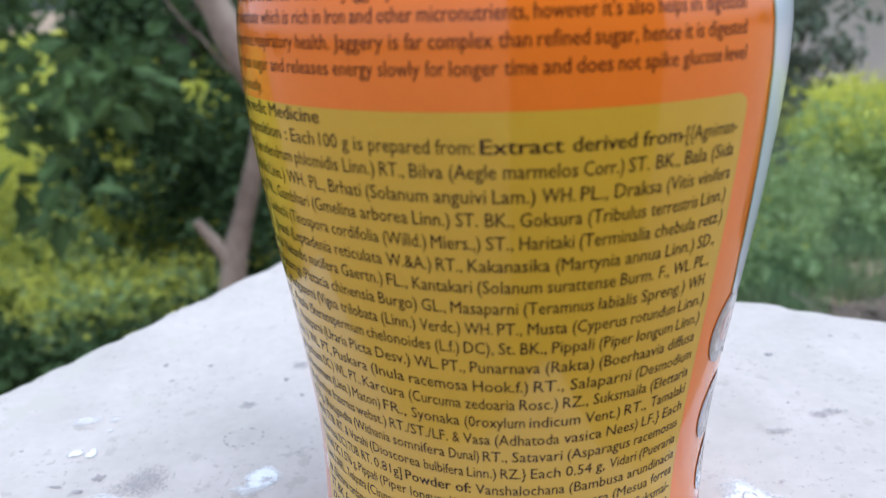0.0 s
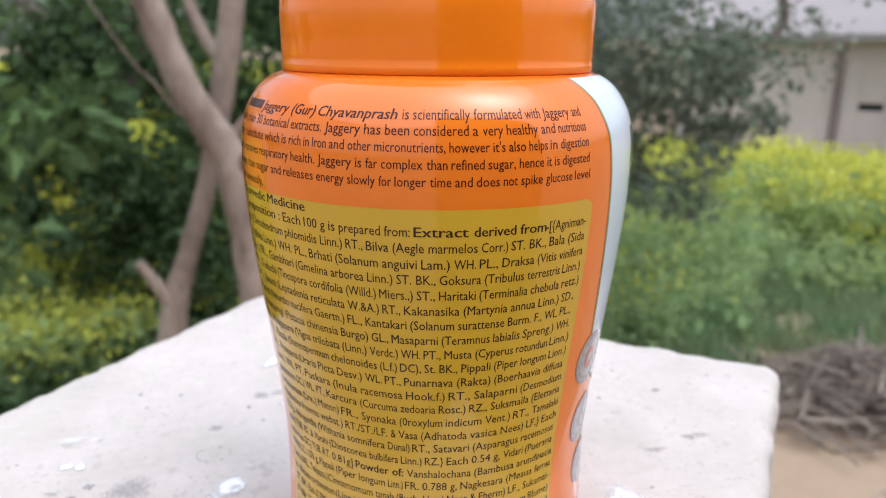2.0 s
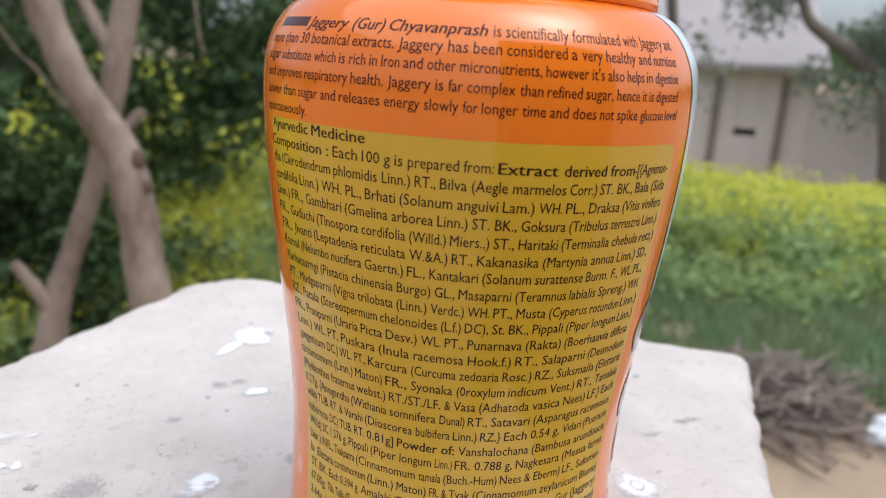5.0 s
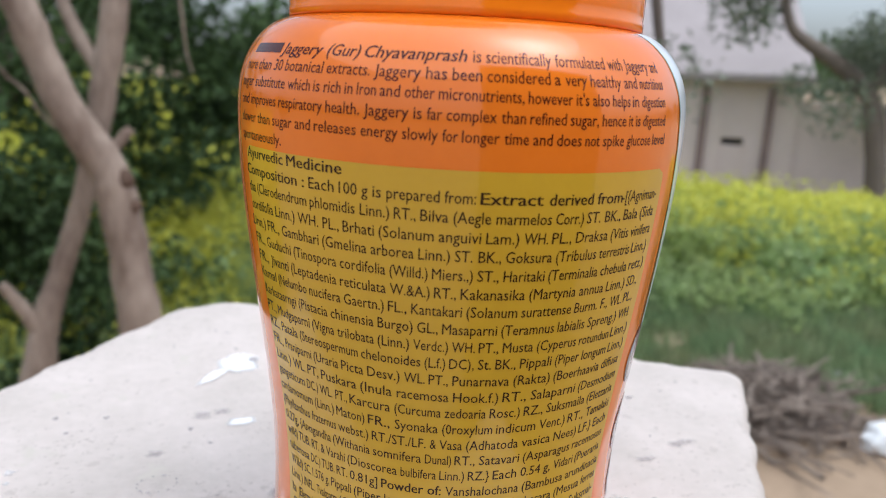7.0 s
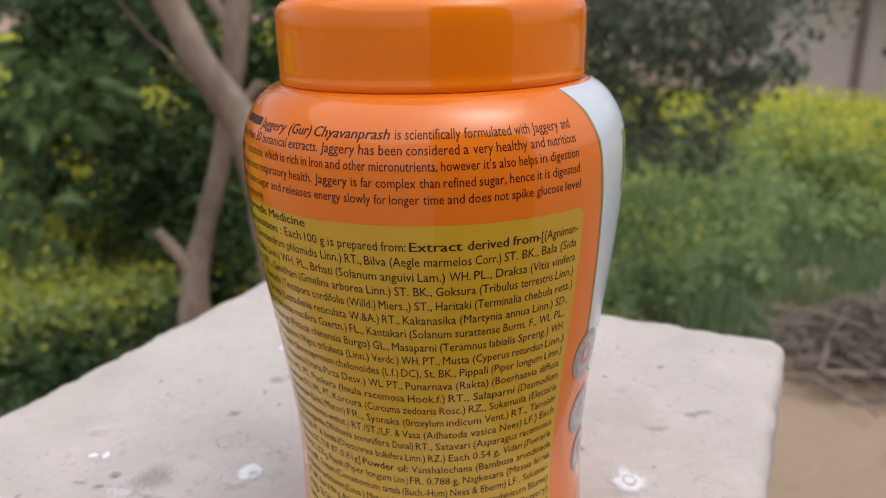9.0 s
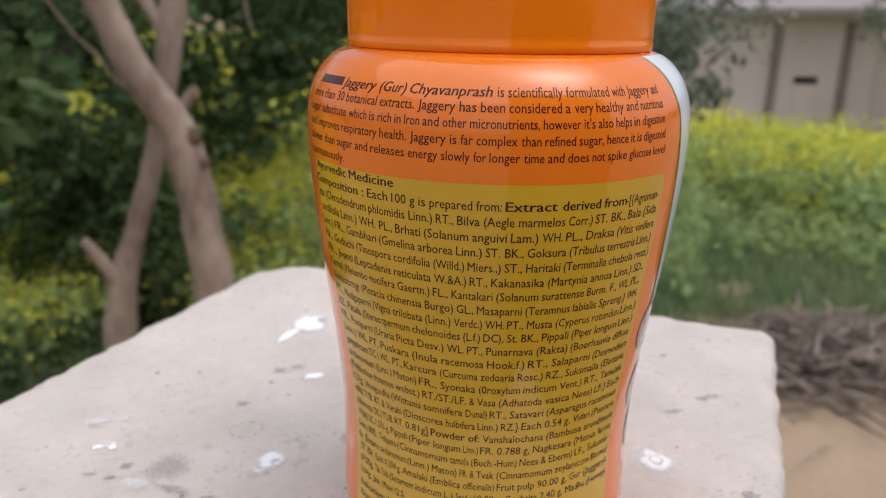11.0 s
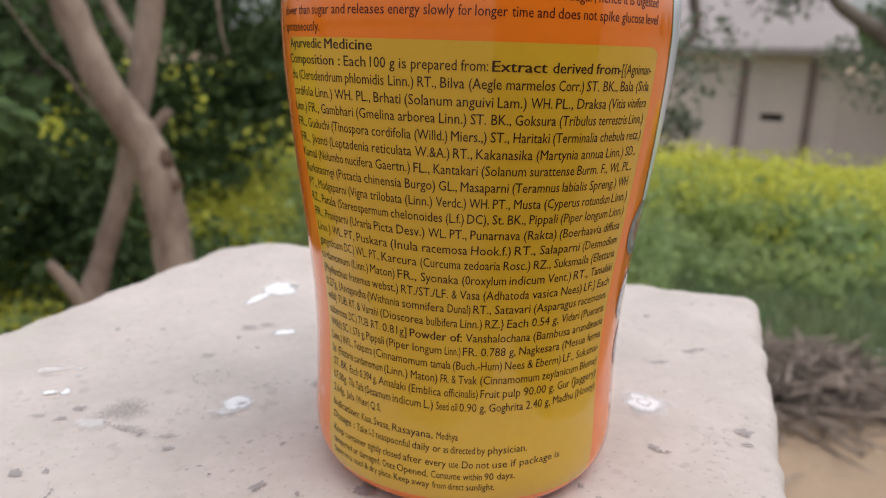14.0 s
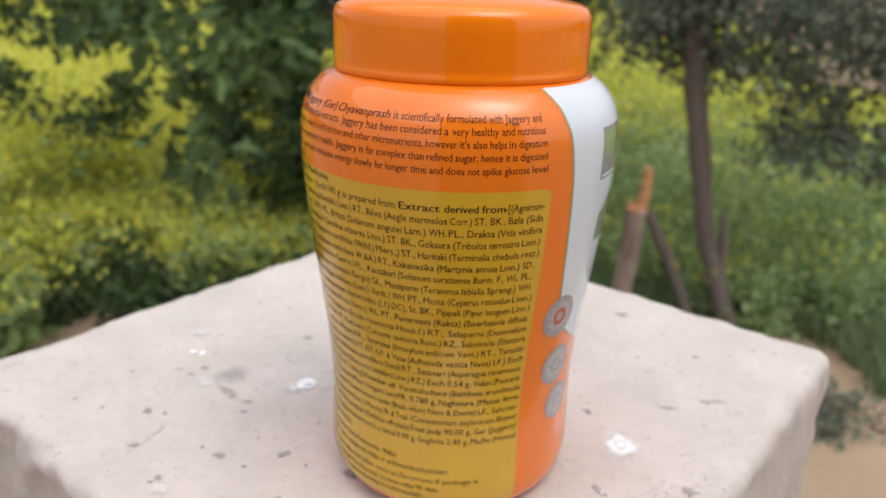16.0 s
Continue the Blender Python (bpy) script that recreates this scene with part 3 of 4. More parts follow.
def blotch(name, x, y, rx, ry, turn, material, parent, seed, z=0.0004, ragged=0.35, label=""):
    """A thin irregular fleck lying on the pillar."""
    n = 32
    vs, cover = [(x, y, z + 0.0002)], [1.0]
    c, s = math.cos(radians(turn)), math.sin(radians(turn))
    for ring, level in ((0.35, 0.92), (0.7, 0.7), (1.0, 0.42), (1.4, 0.0)):
        for k in range(n):
            a = 2 * math.pi * k / n
            w = 1 + ragged * 1.4 * noise.noise((math.cos(a) * 1.4 + seed * 3.1, math.sin(a) * 1.4, seed)) + ragged * 0.5 * noise.noise((math.cos(a) * 4 + seed, math.sin(a) * 4, seed * 2.3))
            px, py = rx * w * ring * math.cos(a), ry * w * ring * math.sin(a)
            vs.append((x + px * c - py * s, y + px * s + py * c, z + 0.0001 * level))
            cover.append(level)
    fs = [(0, 1 + k, 1 + (k + 1) % n) for k in range(n)]
    for q in (1, 1 + n, 1 + 2 * n):
        fs += [(q + k, q + n + k, q + n + (k + 1) % n, q + (k + 1) % n) for k in range(n)]
    ob = from_arrays(name, vs, fs, material, parent, label, smooth=True)
    ob.data.attributes.new("cover", "FLOAT", "POINT").data.foreach_set("value", cover)
    return ob


SPLASHES = [(-0.0765, 0.0358, 0.0052, 0.0048, 0), (0.0716, 0.0125, 0.0062, 0.0066, 20), (-0.0625, 0.1665, 0.0095, 0.0110, 20), (-0.0740, 0.1525, 0.0032, 0.0110, -35), (-0.0600, 0.1032, 0.0050, 0.0032, 0),
            (-0.1448, 0.0556, 0.0024, 0.0020, 10), (-0.1392, 0.0549, 0.0019, 0.0024, 0), (-0.0170, -0.0440, 0.0030, 0.0018, 0)]
for k, (x, y, rx, ry, turn) in enumerate(SPLASHES):
    blotch("paint_splash", x, y, rx, ry, turn, LIME, pillar, k + 1, 0.0006, 0.3, "splash of white paint")
for k, (x, y, rx, ry, turn) in enumerate([(-0.1505, 0.0765, 0.0055, 0.0030, 10), (-0.1395, 0.0764, 0.0022, 0.0018, 0), (-0.1385, 0.0690, 0.0012, 0.0010, 0), (-0.1240, 0.0285, 0.0062, 0.0042, -20), (-0.1060, -0.0490, 0.0050, 0.0028, 0),
                                       (0.0716, 0.0125, 0.0098, 0.0098, 0), (-0.0790, 0.0300, 0.0060, 0.0030, 0)]):
    blotch("paint_smear", x, y, rx, ry, turn, THIN_LIME, pillar, k + 40, 0.0005, 0.3, "thin smear of white paint")
blotch("splash_pit", -0.0560, 0.1690, 0.0026, 0.0026, 0, CHIP, pillar, 31, 0.0011)
blotch("splash_pit", -0.0745, 0.0345, 0.0028, 0.0016, 10, STAIN, pillar, 33, 0.0011)


def pit_row(x0, y0, x1, y1, count, size, seed):
    """Tiny pits and grains along a line in the plaster."""
    r = random.Random(seed)
    for k in range(count):
        t = (k + r.uniform(-0.4, 0.4)) / max(count - 1, 1)
        s = size * r.uniform(0.5, 1.3)
        blotch("plaster_pit", x0 + (x1 - x0) * t + r.gauss(0, size * 0.6), y0 + (y1 - y0) * t + r.gauss(0, size * 0.6), s * 1.6, s, math.degrees(math.atan2(y1 - y0, x1 - x0)) + r.gauss(0, 20), CHIP, pillar, seed * 31 + k, 0.0005, 0.4)


def pit_ring(x, y, rx, ry, count, size, seed):
    """Tiny pits round a faint ring mark."""
    r = random.Random(seed)
    for k in range(count):
        a = 2 * math.pi * (k + r.uniform(-0.3, 0.3)) / count
        s = size * r.uniform(0.5, 1.3)
        blotch("plaster_pit", x + rx * math.cos(a), y + ry * math.sin(a), s * 1.7, s, math.degrees(math.atan2(ry * math.cos(a), -rx * math.sin(a))), STAIN, pillar, seed * 17 + k, 0.0007, 0.4)


CHIPS = [(-0.1309, 0.0406, 0.0024, 0.0024, 10), (-0.1349, 0.0340, 0.0024, 0.0014, 0), (-0.1433, 0.0374, 0.0032, 0.0007, -10), (-0.0957, 0.0074, 0.0019, 0.0015, 0), (-0.1385, 0.0001, 0.0026, 0.0024, 0), (-0.1298, -0.0004, 0.0014, 0.0017, 0),
         (-0.0668, -0.0193, 0.0018, 0.0036, -40), (-0.0552, -0.0248, 0.0009, 0.0012, 0), (-0.0596, 0.0047, 0.0013, 0.0006, 40), (-0.0846, -0.0051, 0.0009, 0.0006, 0), (-0.0813, -0.0103, 0.0008, 0.0009, 0), (-0.0354, -0.0257, 0.0042, 0.0036, 20),
         (0.0604, -0.0178, 0.0027, 0.0020, -30), (0.0635, -0.0212, 0.0016, 0.0009, -10), (0.0963, -0.0138, 0.0034, 0.0030, 0)]
MORE_CHIPS = [(-0.1304, -0.0243, 0.0030, 0.0016, 25), (-0.0925, -0.0250, 0.0036, 0.0019, -12), (-0.1018, -0.0208, 0.0015, 0.0016, 0), (-0.1100, -0.0420, 0.0018, 0.0022, 30), (-0.1118, -0.0450, 0.0020, 0.0012, 0), (-0.1065, 0.0179, 0.0011, 0.0013, 0),
              (0.1147, 0.0983, 0.0018, 0.0018, 0), (-0.0799, 0.1001, 0.0013, 0.0018, 0), (0.0924, -0.0216, 0.0026, 0.0012, -20), (0.0582, 0.0360, 0.0012, 0.0016, 0)]
for k, (x, y, rx, ry, turn) in enumerate(CHIPS + MORE_CHIPS):
    blotch("plaster_chip", x, y, rx * 0.88, ry * 0.88, turn, CHIP, pillar, k + 50, 0.0005, 0.5)
for k, (x, y, rx, ry, turn) in enumerate([(-0.1143, 0.0375, 0.0095, 0.0085, 20), (-0.0974, 0.0155, 0.0050, 0.0014, -3), (-0.0910, 0.0818, 0.0034, 0.0028, 0), (-0.0759, 0.1119, 0.0042, 0.0045, 0), (-0.0680, 0.1139, 0.0046, 0.0030, 0), (-0.0475, 0.0476, 0.0022, 0.0050, 0),
                                       (0.1133, 0.0547, 0.0050, 0.0026, 0), (0.0949, 0.0460, 0.0050, 0.0022, 0), (0.0800, 0.1442, 0.0052, 0.0040, 0), (0.0582, 0.0360, 0.0026, 0.0030, 0), (-0.1100, 0.0230, 0.0070, 0.0025, -30), (0.1193, 0.0561, 0.0040, 0.0024, 0)]):
    blotch("stain", x, y, rx, ry, turn, STAIN, pillar, k + 200, 0.0004, 0.4)
pit_ring(-0.0878, 0.0596, 0.0068, 0.0055, 13, 0.0006, 3)
pit_ring(0.0716, 0.0125, 0.0022, 0.0030, 14, 0.0007, 4)
pit_row(-0.1203, 0.0297, -0.1065, 0.0179, 16, 0.00036, 5)
pit_row(-0.1247, -0.0106, -0.1281, -0.0232, 7, 0.0005, 6)
rng = random.Random(4)
for k in range(70):
    u, v = rng.uniform(-0.14, 0.14), rng.uniform(-0.14, 0.14)
    p = AU * u + AV * v
    s = rng.uniform(0.0004, 0.0011)
    blotch("plaster_pit", CX + p.x, CY + p.y, s * rng.uniform(1, 1.8), s, rng.uniform(0, 180), CHIP if rng.random() < 0.5 else STAIN, pillar, k + 90, 0.0005, 0.4)


def crack(x, y, turn, length, seed):
    """A hairline crack in the plaster, as a thin ragged strip."""
    vs, fs, n = [], [], 30
    d = Vector((math.cos(radians(turn)), math.sin(radians(turn)), 0))
    w = Vector((-d.y, d.x, 0))
    for k in range(n + 1):
        t = k / n - 0.5
        p = Vector((x, y, 0.0004)) + d * t * length + w * 0.06 * length * (noise.noise((t * 5, seed, 0)) + 0.5 * noise.noise((t * 17, seed, 3)))
        h = 0.00004 * (1 - abs(2 * t) ** 2) + 0.00001 + 0.00009 * abs(noise.noise((t * 14, seed, 7)))
        vs += [p - w * h, p + w * h]
    for k in range(n):
        fs.append((2 * k, 2 * k + 2, 2 * k + 3, 2 * k + 1))
    return from_arrays("crack", vs, fs, CRACK, pillar, "hairline crack")


crack(-0.1290, -0.0220, 80, 0.032, 1)
crack(-0.1150, 0.0240, -40, 0.018, 2)
crack(0.0735, -0.0050, -37, 0.054, 3)

# ---- ground and setting ----
def dip(x, y):
    """How far the field lies lower towards the building."""
    r, side = np.hypot(x, y), np.degrees(np.arctan2(x, y))
    return -0.38 * np.clip((r - 8) / 7, 0, 1) * np.clip((side + 2) / 16, 0, 1) * (side < 110)


def ground_mesh():
    vs, fs = [], []
    rad = [0.0, 1.2, 2.0, 2.8, 3.4, 4.0, 4.6, 5.2, 6.0, 7.0, 8.0, 9.0, 10, 11, 12, 13.5, 15, 17, 19, 22, 30, 45, 80, 200, 800, 3500]
    n = 96
    for r in rad:
        for k in range(n):
            a = 2 * math.pi * k / n
            x, y = r * math.cos(a), r * math.sin(a)
            z = GROUND + (noise.noise((x * 0.5, y * 0.5, 0)) * 0.07 + noise.noise((x * 2, y * 2, 5)) * 0.025 if 1 < r < 50 else 0)
            vs.append((x, y, z + float(dip(x, y))))
    for i in range(len(rad) - 1):
        for k in range(n):
            a, b = i * n + k, i * n + (k + 1) % n
            fs.append((a, a + n, b + n, b))
    return vs, fs


tagged(from_arrays("ground", *ground_mesh(), SOIL, None, "dry brown soil with patches of grass", smooth=True), category="ground", kind="structure")

rg = np.random.default_rng(7)


def field():
    """Mustard plants: leaves and stalks in one sheet of stuff, flower heads in another."""
    green, yellow = [], []
    n = 34000
    az = np.radians(rg.uniform(-62, 62, n))
    r = 4.4 + (46 - 4.4) * rg.uniform(0, 1, n) ** 1.9
    x, y = r * np.sin(az), r * np.cos(az)
    wall = (x - 10.6) * 0.585 + (y - 15.9) * 0.811
    keep = ((x < 7.5) | (wall < -0.8)) & (wall < 40)
    front = np.where(np.degrees(az) > 30, 6.9, np.where(np.degrees(az) > 2, 4.6, 4.7)) + 0.5 * np.sin(az * 17) + 0.3 * np.sin(az * 41)
    keep &= (r > front)
    keep &= ~((wall > -0.8) & (wall < 12) & (x > 6.5))
    x, y, r = x[keep], y[keep], r[keep]
    n = len(x)
    grow = np.array([noise.noise((a * 0.45, b * 0.45, 2.0)) for a, b in zip(x, y)])
    h = rg.uniform(0.55, 0.95, n) * (1 + 0.25 * grow)
    h = np.where(r < front[keep] + 1.0, h * 0.6, h)
    near_wall = (wall[keep] > -5.5) & (wall[keep] < 1) & (x > 3.0)
    h = np.where(near_wall, h * 0.35, np.where((r > 10) & (x > 3.0), h * 0.75, h))
    low = 0.05 + 0.11 * np.maximum(-wall[keep], 0)
    h = np.where((x > 3.0) & (wall[keep] < 1), np.minimum(h, low * rg.uniform(0.7, 1.05, n)), h)
    base = np.stack([x, y, GROUND - 0.02 + dip(x, y)], 1)
    for k in range(11):
        f = rg.uniform(0.1, 0.95, n)
        p = base + np.stack([rg.normal(0, 0.07, n), rg.normal(0, 0.07, n), h * f], 1)
        s = (rg.uniform(0.10, 0.22, n) * np.clip(h / 0.45, 0.35, 1) * np.where((r < 7.5) & (x > -0.3), 0.52, 0.9) * (1.1 - 0.6 * f) * (1 + r / 30))[:, None]
        d = rg.normal(0, 1, (n, 3))
        d[:, 2] = np.abs(d[:, 2]) * 0.9 + 0.15
        d /= np.linalg.norm(d, axis=1)[:, None]
        w = np.cross(d, rg.normal(0, 1, (n, 3)))
        w /= np.linalg.norm(w, axis=1)[:, None]
        green.append(np.stack([p, p + d * s * 0.5 + w * s * 0.28, p + d * s, p + d * s * 0.5 - w * s * 0.28], 1))
    side = np.degrees(np.arctan2(x, y))
    start = np.where(side > -3, 7.0, 4.2)
    bloom = (rg.uniform(0, 1, n) < np.clip(np.where(side > 5, 0.82, 0.95) + 0.7 * grow, 0.25, 0.98) * np.clip((r - start) / 2.5, 0.05, 1) * np.where(near_wall, 0.22, 1.0) * np.where((side > -3) & (side < 13), 0.35, 1.0) * np.where(side > 13, 0.55, 1.0))
    for k in range(48):
        m = bloom & (rg.uniform(0, 1, n) < 0.85)
        c = base[m] + np.stack([rg.normal(0, 0.18, m.sum()), rg.normal(0, 0.18, m.sum()), h[m] * rg.uniform(0.9, 1.2, m.sum())], 1)
        s = (rg.uniform(0.010, 0.019, m.sum()) * (1 + np.maximum(r[m] - 5, 0) / 7))[:, None]
        s = s * np.where(side[m] < -10, 1.1, 1.0)[:, None]
        d = rg.normal(0, 1, (m.sum(), 3))
        d /= np.linalg.norm(d, axis=1)[:, None]
        w = np.cross(d, rg.normal(0, 1, (m.sum(), 3)))
        w /= np.linalg.norm(w, axis=1)[:, None]
        yellow.append(np.stack([c - d * s, c + w * s, c + d * s, c - w * s], 1))
    return np.concatenate(green), np.concatenate(yellow)


gq, yq = field()
tagged(quads_mesh("mustard_crop", gq, CROP, None, "green leafy stalks of a mustard field"), category="crop", kind="stuff")
tagged(quads_mesh("mustard_blossom", yq, FLOWER, None, "yellow blossoms on the mustard field"), category="flowers", kind="stuff")


def grass():
    """Low tufts between the crop and the bare soil."""
    n = 14000
    az, r = np.radians(rg.uniform(-60, 60, n)), rg.uniform(3.0, 7.6, n)
    x, y = r * np.sin(az), r * np.cos(az)
    thick = np.array([noise.noise((a * 0.9, b * 0.9, 9.0)) for a, b in zip(x, y)])
    bare = (np.degrees(az) > 30) & (r < np.where(rg.uniform(0, 1, n) < 0.55, 4.9, 5.6))
    keep = (thick + (r - 4.6) * 0.35 > -0.1) & ~bare & ((r > 4.0) | (az < 0.3))
    x, y, r = x[keep], y[keep], r[keep]
    out = []
    for k in range(9):
        m = len(x)
        p = np.stack([x + rg.normal(0, 0.05, m), y + rg.normal(0, 0.05, m), np.full(m, GROUND - 0.03)], 1)
        s = (rg.uniform(0.07, 0.26, m) * np.where(np.arctan2(x, y) < 0.5, 1.15, 1.0))[:, None]
        d = np.stack([rg.normal(0, 0.35, m), rg.normal(0, 0.35, m), np.ones(m)], 1)
        w = np.stack([rg.normal(0, 1, m), rg.normal(0, 1, m), np.zeros(m)], 1)
        w /= np.linalg.norm(w, axis=1)[:, None]
        out.append(np.stack([p - w * 0.012, p + w * 0.012, p + d * s * 0.6 + w * 0.012, p + d * s], 1))
    return np.concatenate(out)


tagged(quads_mesh("grass_tufts", grass(), GRASS, None, "low green grass and weeds beside the field"), category="grass", kind="stuff")


def far_trees():
    n = 90
    az = np.radians(rg.uniform(-75, 75, n))
    r = rg.uniform(62, 90, n)
    c = np.stack([r * np.sin(az), r * np.cos(az), GROUND + rg.uniform(1.0, 5.5, n)], 1)
    return leaves(rg, c, np.full(n, 1.9), 14000, 1.0)


tagged(quads_mesh("far_woods", far_trees(), LEAF_MID, None, "distant row of green trees behind the field"), category="woods", kind="stuff")

# ---- the building behind the field ----
WO = Vector((10.48, 15.99, GROUND - 0.2))
WT, WN = Vector((0.811, -0.585, 0)), Vector((-0.585, -0.811, 0))


def block(name, u0, u1, v0, v1, z0, z1, material, parent, label="", bevel=0.02):
    """A box in the building's own directions: along the wall, out of it, up."""
    bm = bmesh.new()
    bmesh.ops.create_cube(bm, size=1.0)
    for v in bm.verts:
        u, w, z = u0 + (v.co.x + 0.5) * (u1 - u0), v0 + (v.co.y + 0.5) * (v1 - v0), z0 + (v.co.z + 0.5) * (z1 - z0)
        v.co = WO + WT * u + WN * w + Vector((0, 0, z))
    bmesh.ops.recalc_face_normals(bm, faces=bm.faces)
    if bevel:
        bmesh.ops.bevel(bm, geom=bm.edges[:], offset=bevel, segments=2, affect="EDGES")
    return part(name, bm, material, parent, label)


shed = tagged(new("farm_building"), "low pale plastered farm building with a grey roof", "building")
EAVE = 2.32
block("wall", -3.6, 0.44, -0.25, 0.0, -0.7, EAVE, WALL, shed, "pale plaster wall")
block("wall", 0.44, 0.94, -0.25, 0.0, -0.7, 0.80, WALL, shed)
block("wall", 0.44, 0.94, -0.25, 0.0, 0.97, EAVE, WALL, shed)
block("wall", 0.94, 2.1, -0.25, 0.0, -0.7, EAVE, WALL, shed, "pale plaster wall")
# block closing the opening; its dark colour stands in for the unlit inside
block("vent", 0.44, 0.94, -0.22, -0.12, 0.80, 0.97, VENT_SHADE, shed, "narrow vent opening, its inner shade painted dark")
block("side_wall", 1.85, 2.1, -6.0, -0.25, -0.7, EAVE, WALL, shed)
block("yard_wall", 2.1, 4.4, -0.22, -0.03, -0.7, 1.9, WALL, shed, "lower pale yard wall")
for u in (-0.02, 1.45):
    block("pier", u - 0.085, u + 0.085, 0.003, 0.09, -0.7, EAVE - 0.12, PIER, shed, "brown painted pier")


def roof():
    vs = []
    for u, v, z in ((-3.9, 0.35, EAVE), (2.3, 0.35, EAVE), (1.7, -5.2, EAVE + 2.75), (-3.9, -5.2, EAVE + 2.75)):
        p = WO + WT * u + WN * v
        vs += [(p.x, p.y, WO.z + z), (p.x, p.y, WO.z + z + 0.16)]
    return vs, [(0, 2, 4, 6), (1, 7, 5, 3), (0, 1, 3, 2), (2, 3, 5, 4), (4, 5, 7, 6), (6, 7, 1, 0)]


from_arrays("roof", *roof(), ROOF, shed, "sloping grey cement roof")

# ---- trees ----
def tree(name, label, limbs, bark, crowns, leaf, seed, knots=()):
    """limbs: (points, radii); crowns: (centre, spread) of leaf clumps with their number and size of leaves."""
    top = tagged(new(name), label, "tree")
    for k, (pts, rad) in enumerate(limbs):
        from_arrays("trunk" if k == 0 else "limb", *tube(pts, rad, 14 if rad[0] > 0.04 else 8, seed=seed + k), bark, top, smooth=True)
    r = np.random.default_rng(seed)
    for clumps, count, size in crowns:
        c = [p for p, _ in clumps]
        s = [q for _, q in clumps]
        quads_mesh("crown", leaves(r, c, s, count, size), leaf, top)
    for p, q in knots:
        vs, fs = revolve([(0.25 * q, -0.9 * q), (0.6 * q, -0.75 * q), (0.9 * q, -0.35 * q), (q, 0), (0.9 * q, 0.35 * q), (0.6 * q, 0.75 * q), (0.25 * q, 0.9 * q)], 18)
        bent = [Vector(v) * (1 + 0.5 * noise.noise(Vector(v) * 30 + Vector(p))) for v in vs]
        from_arrays("knot", [(p[0] + v.x, p[1] + v.y * 0.45, p[2] + v.z) for v in bent], fs, KNOT, top, "dark bark knot", smooth=True)
    return top


def clumps(seed, n, lo, hi, s0, s1):
    r = random.Random(seed)
    return [((r.uniform(lo[0], hi[0]), r.uniform(lo[1], hi[1]), r.uniform(lo[2], hi[2])), r.uniform(s0, s1)) for _ in range(n)]


tree("forked_tree", "forked tree with smooth grey-brown trunks and greyish leaves",
     [([(-0.52, 2.95, -2.05), (-0.54, 2.94, -1.3), (-0.572, 2.94, -0.78), (-0.595, 2.94, -0.55), (-0.628, 2.94, -0.34), (-0.695, 2.93, -0.19), (-0.785, 2.91, -0.02), (-0.845, 2.89, 0.17), (-0.91, 2.87, 0.4), (-1.05, 2.9, 0.9), (-1.2, 3.0, 1.6)],
       [0.12, 0.094, 0.085, 0.08, 0.077, 0.07, 0.067, 0.064, 0.06, 0.045, 0.03]),
      ([(-1.03, 3.05, -2.05), (-1.02, 3.06, -1.4), (-0.975, 3.07, -1.04), (-0.91, 3.09, -0.82), (-0.835, 3.11, -0.6), (-0.765, 3.13, -0.38), (-0.70, 3.13, -0.11), (-0.645, 3.14, 0.16), (-0.61, 3.14, 0.35), (-0.55, 3.2, 0.9), (-0.45, 3.3, 1.6)],
       [0.1, 0.08, 0.062, 0.05, 0.044, 0.045, 0.05, 0.055, 0.054, 0.04, 0.025]),
      ([(-0.97, 3.05, -1.0), (-1.03, 3.02, -0.87), (-1.085, 3.0, -0.77)], [0.036, 0.028, 0.02]),
      ([(-0.71, 3.22, -0.2), (-0.81, 3.2, -0.19), (-0.91, 3.18, -0.12), (-0.98, 3.16, 0.0), (-1.05, 3.14, 0.08), (-1.2, 3.1, 0.35)], [0.009, 0.008, 0.007, 0.006, 0.005, 0.004]),
      ([(-0.68, 3.03, -0.27), (-0.62, 3.04, -0.2), (-0.565, 3.05, -0.14)], [0.032, 0.026, 0.02]),
      ([(-0.36, 2.99, 0.5), (-0.34, 2.97, 0.3), (-0.33, 2.97, 0.17), (-0.31, 2.97, 0.09)], [0.006, 0.005, 0.004, 0.003]),
      ([(-0.66, 3.14, 0.05), (-0.78, 3.2, 0.25), (-0.9, 3.25, 0.6)], [0.035, 0.03, 0.02])],
     BARK,
     [(clumps(1, 20, (-2.6, 2.2, 0.02), (-0.9, 4.2, 1.1), 0.12, 0.24), 1900, 0.09), (clumps(2, 8, (-0.9, 3.3, 0.4), (0.6, 4.4, 1.3), 0.15, 0.28), 1500, 0.075),
      (clumps(3, 9, (-1.75, 2.3, -0.45), (-1.1, 3.2, 0.05), 0.07, 0.13), 420, 0.12)],
     LEAF_MID, 11, [((-0.585, 2.892, -0.325), 0.044), ((-0.63, 2.886, -0.355), 0.042), ((-0.655, 2.9, -0.32), 0.03), ((-0.545, 2.9, -0.43), 0.028)])

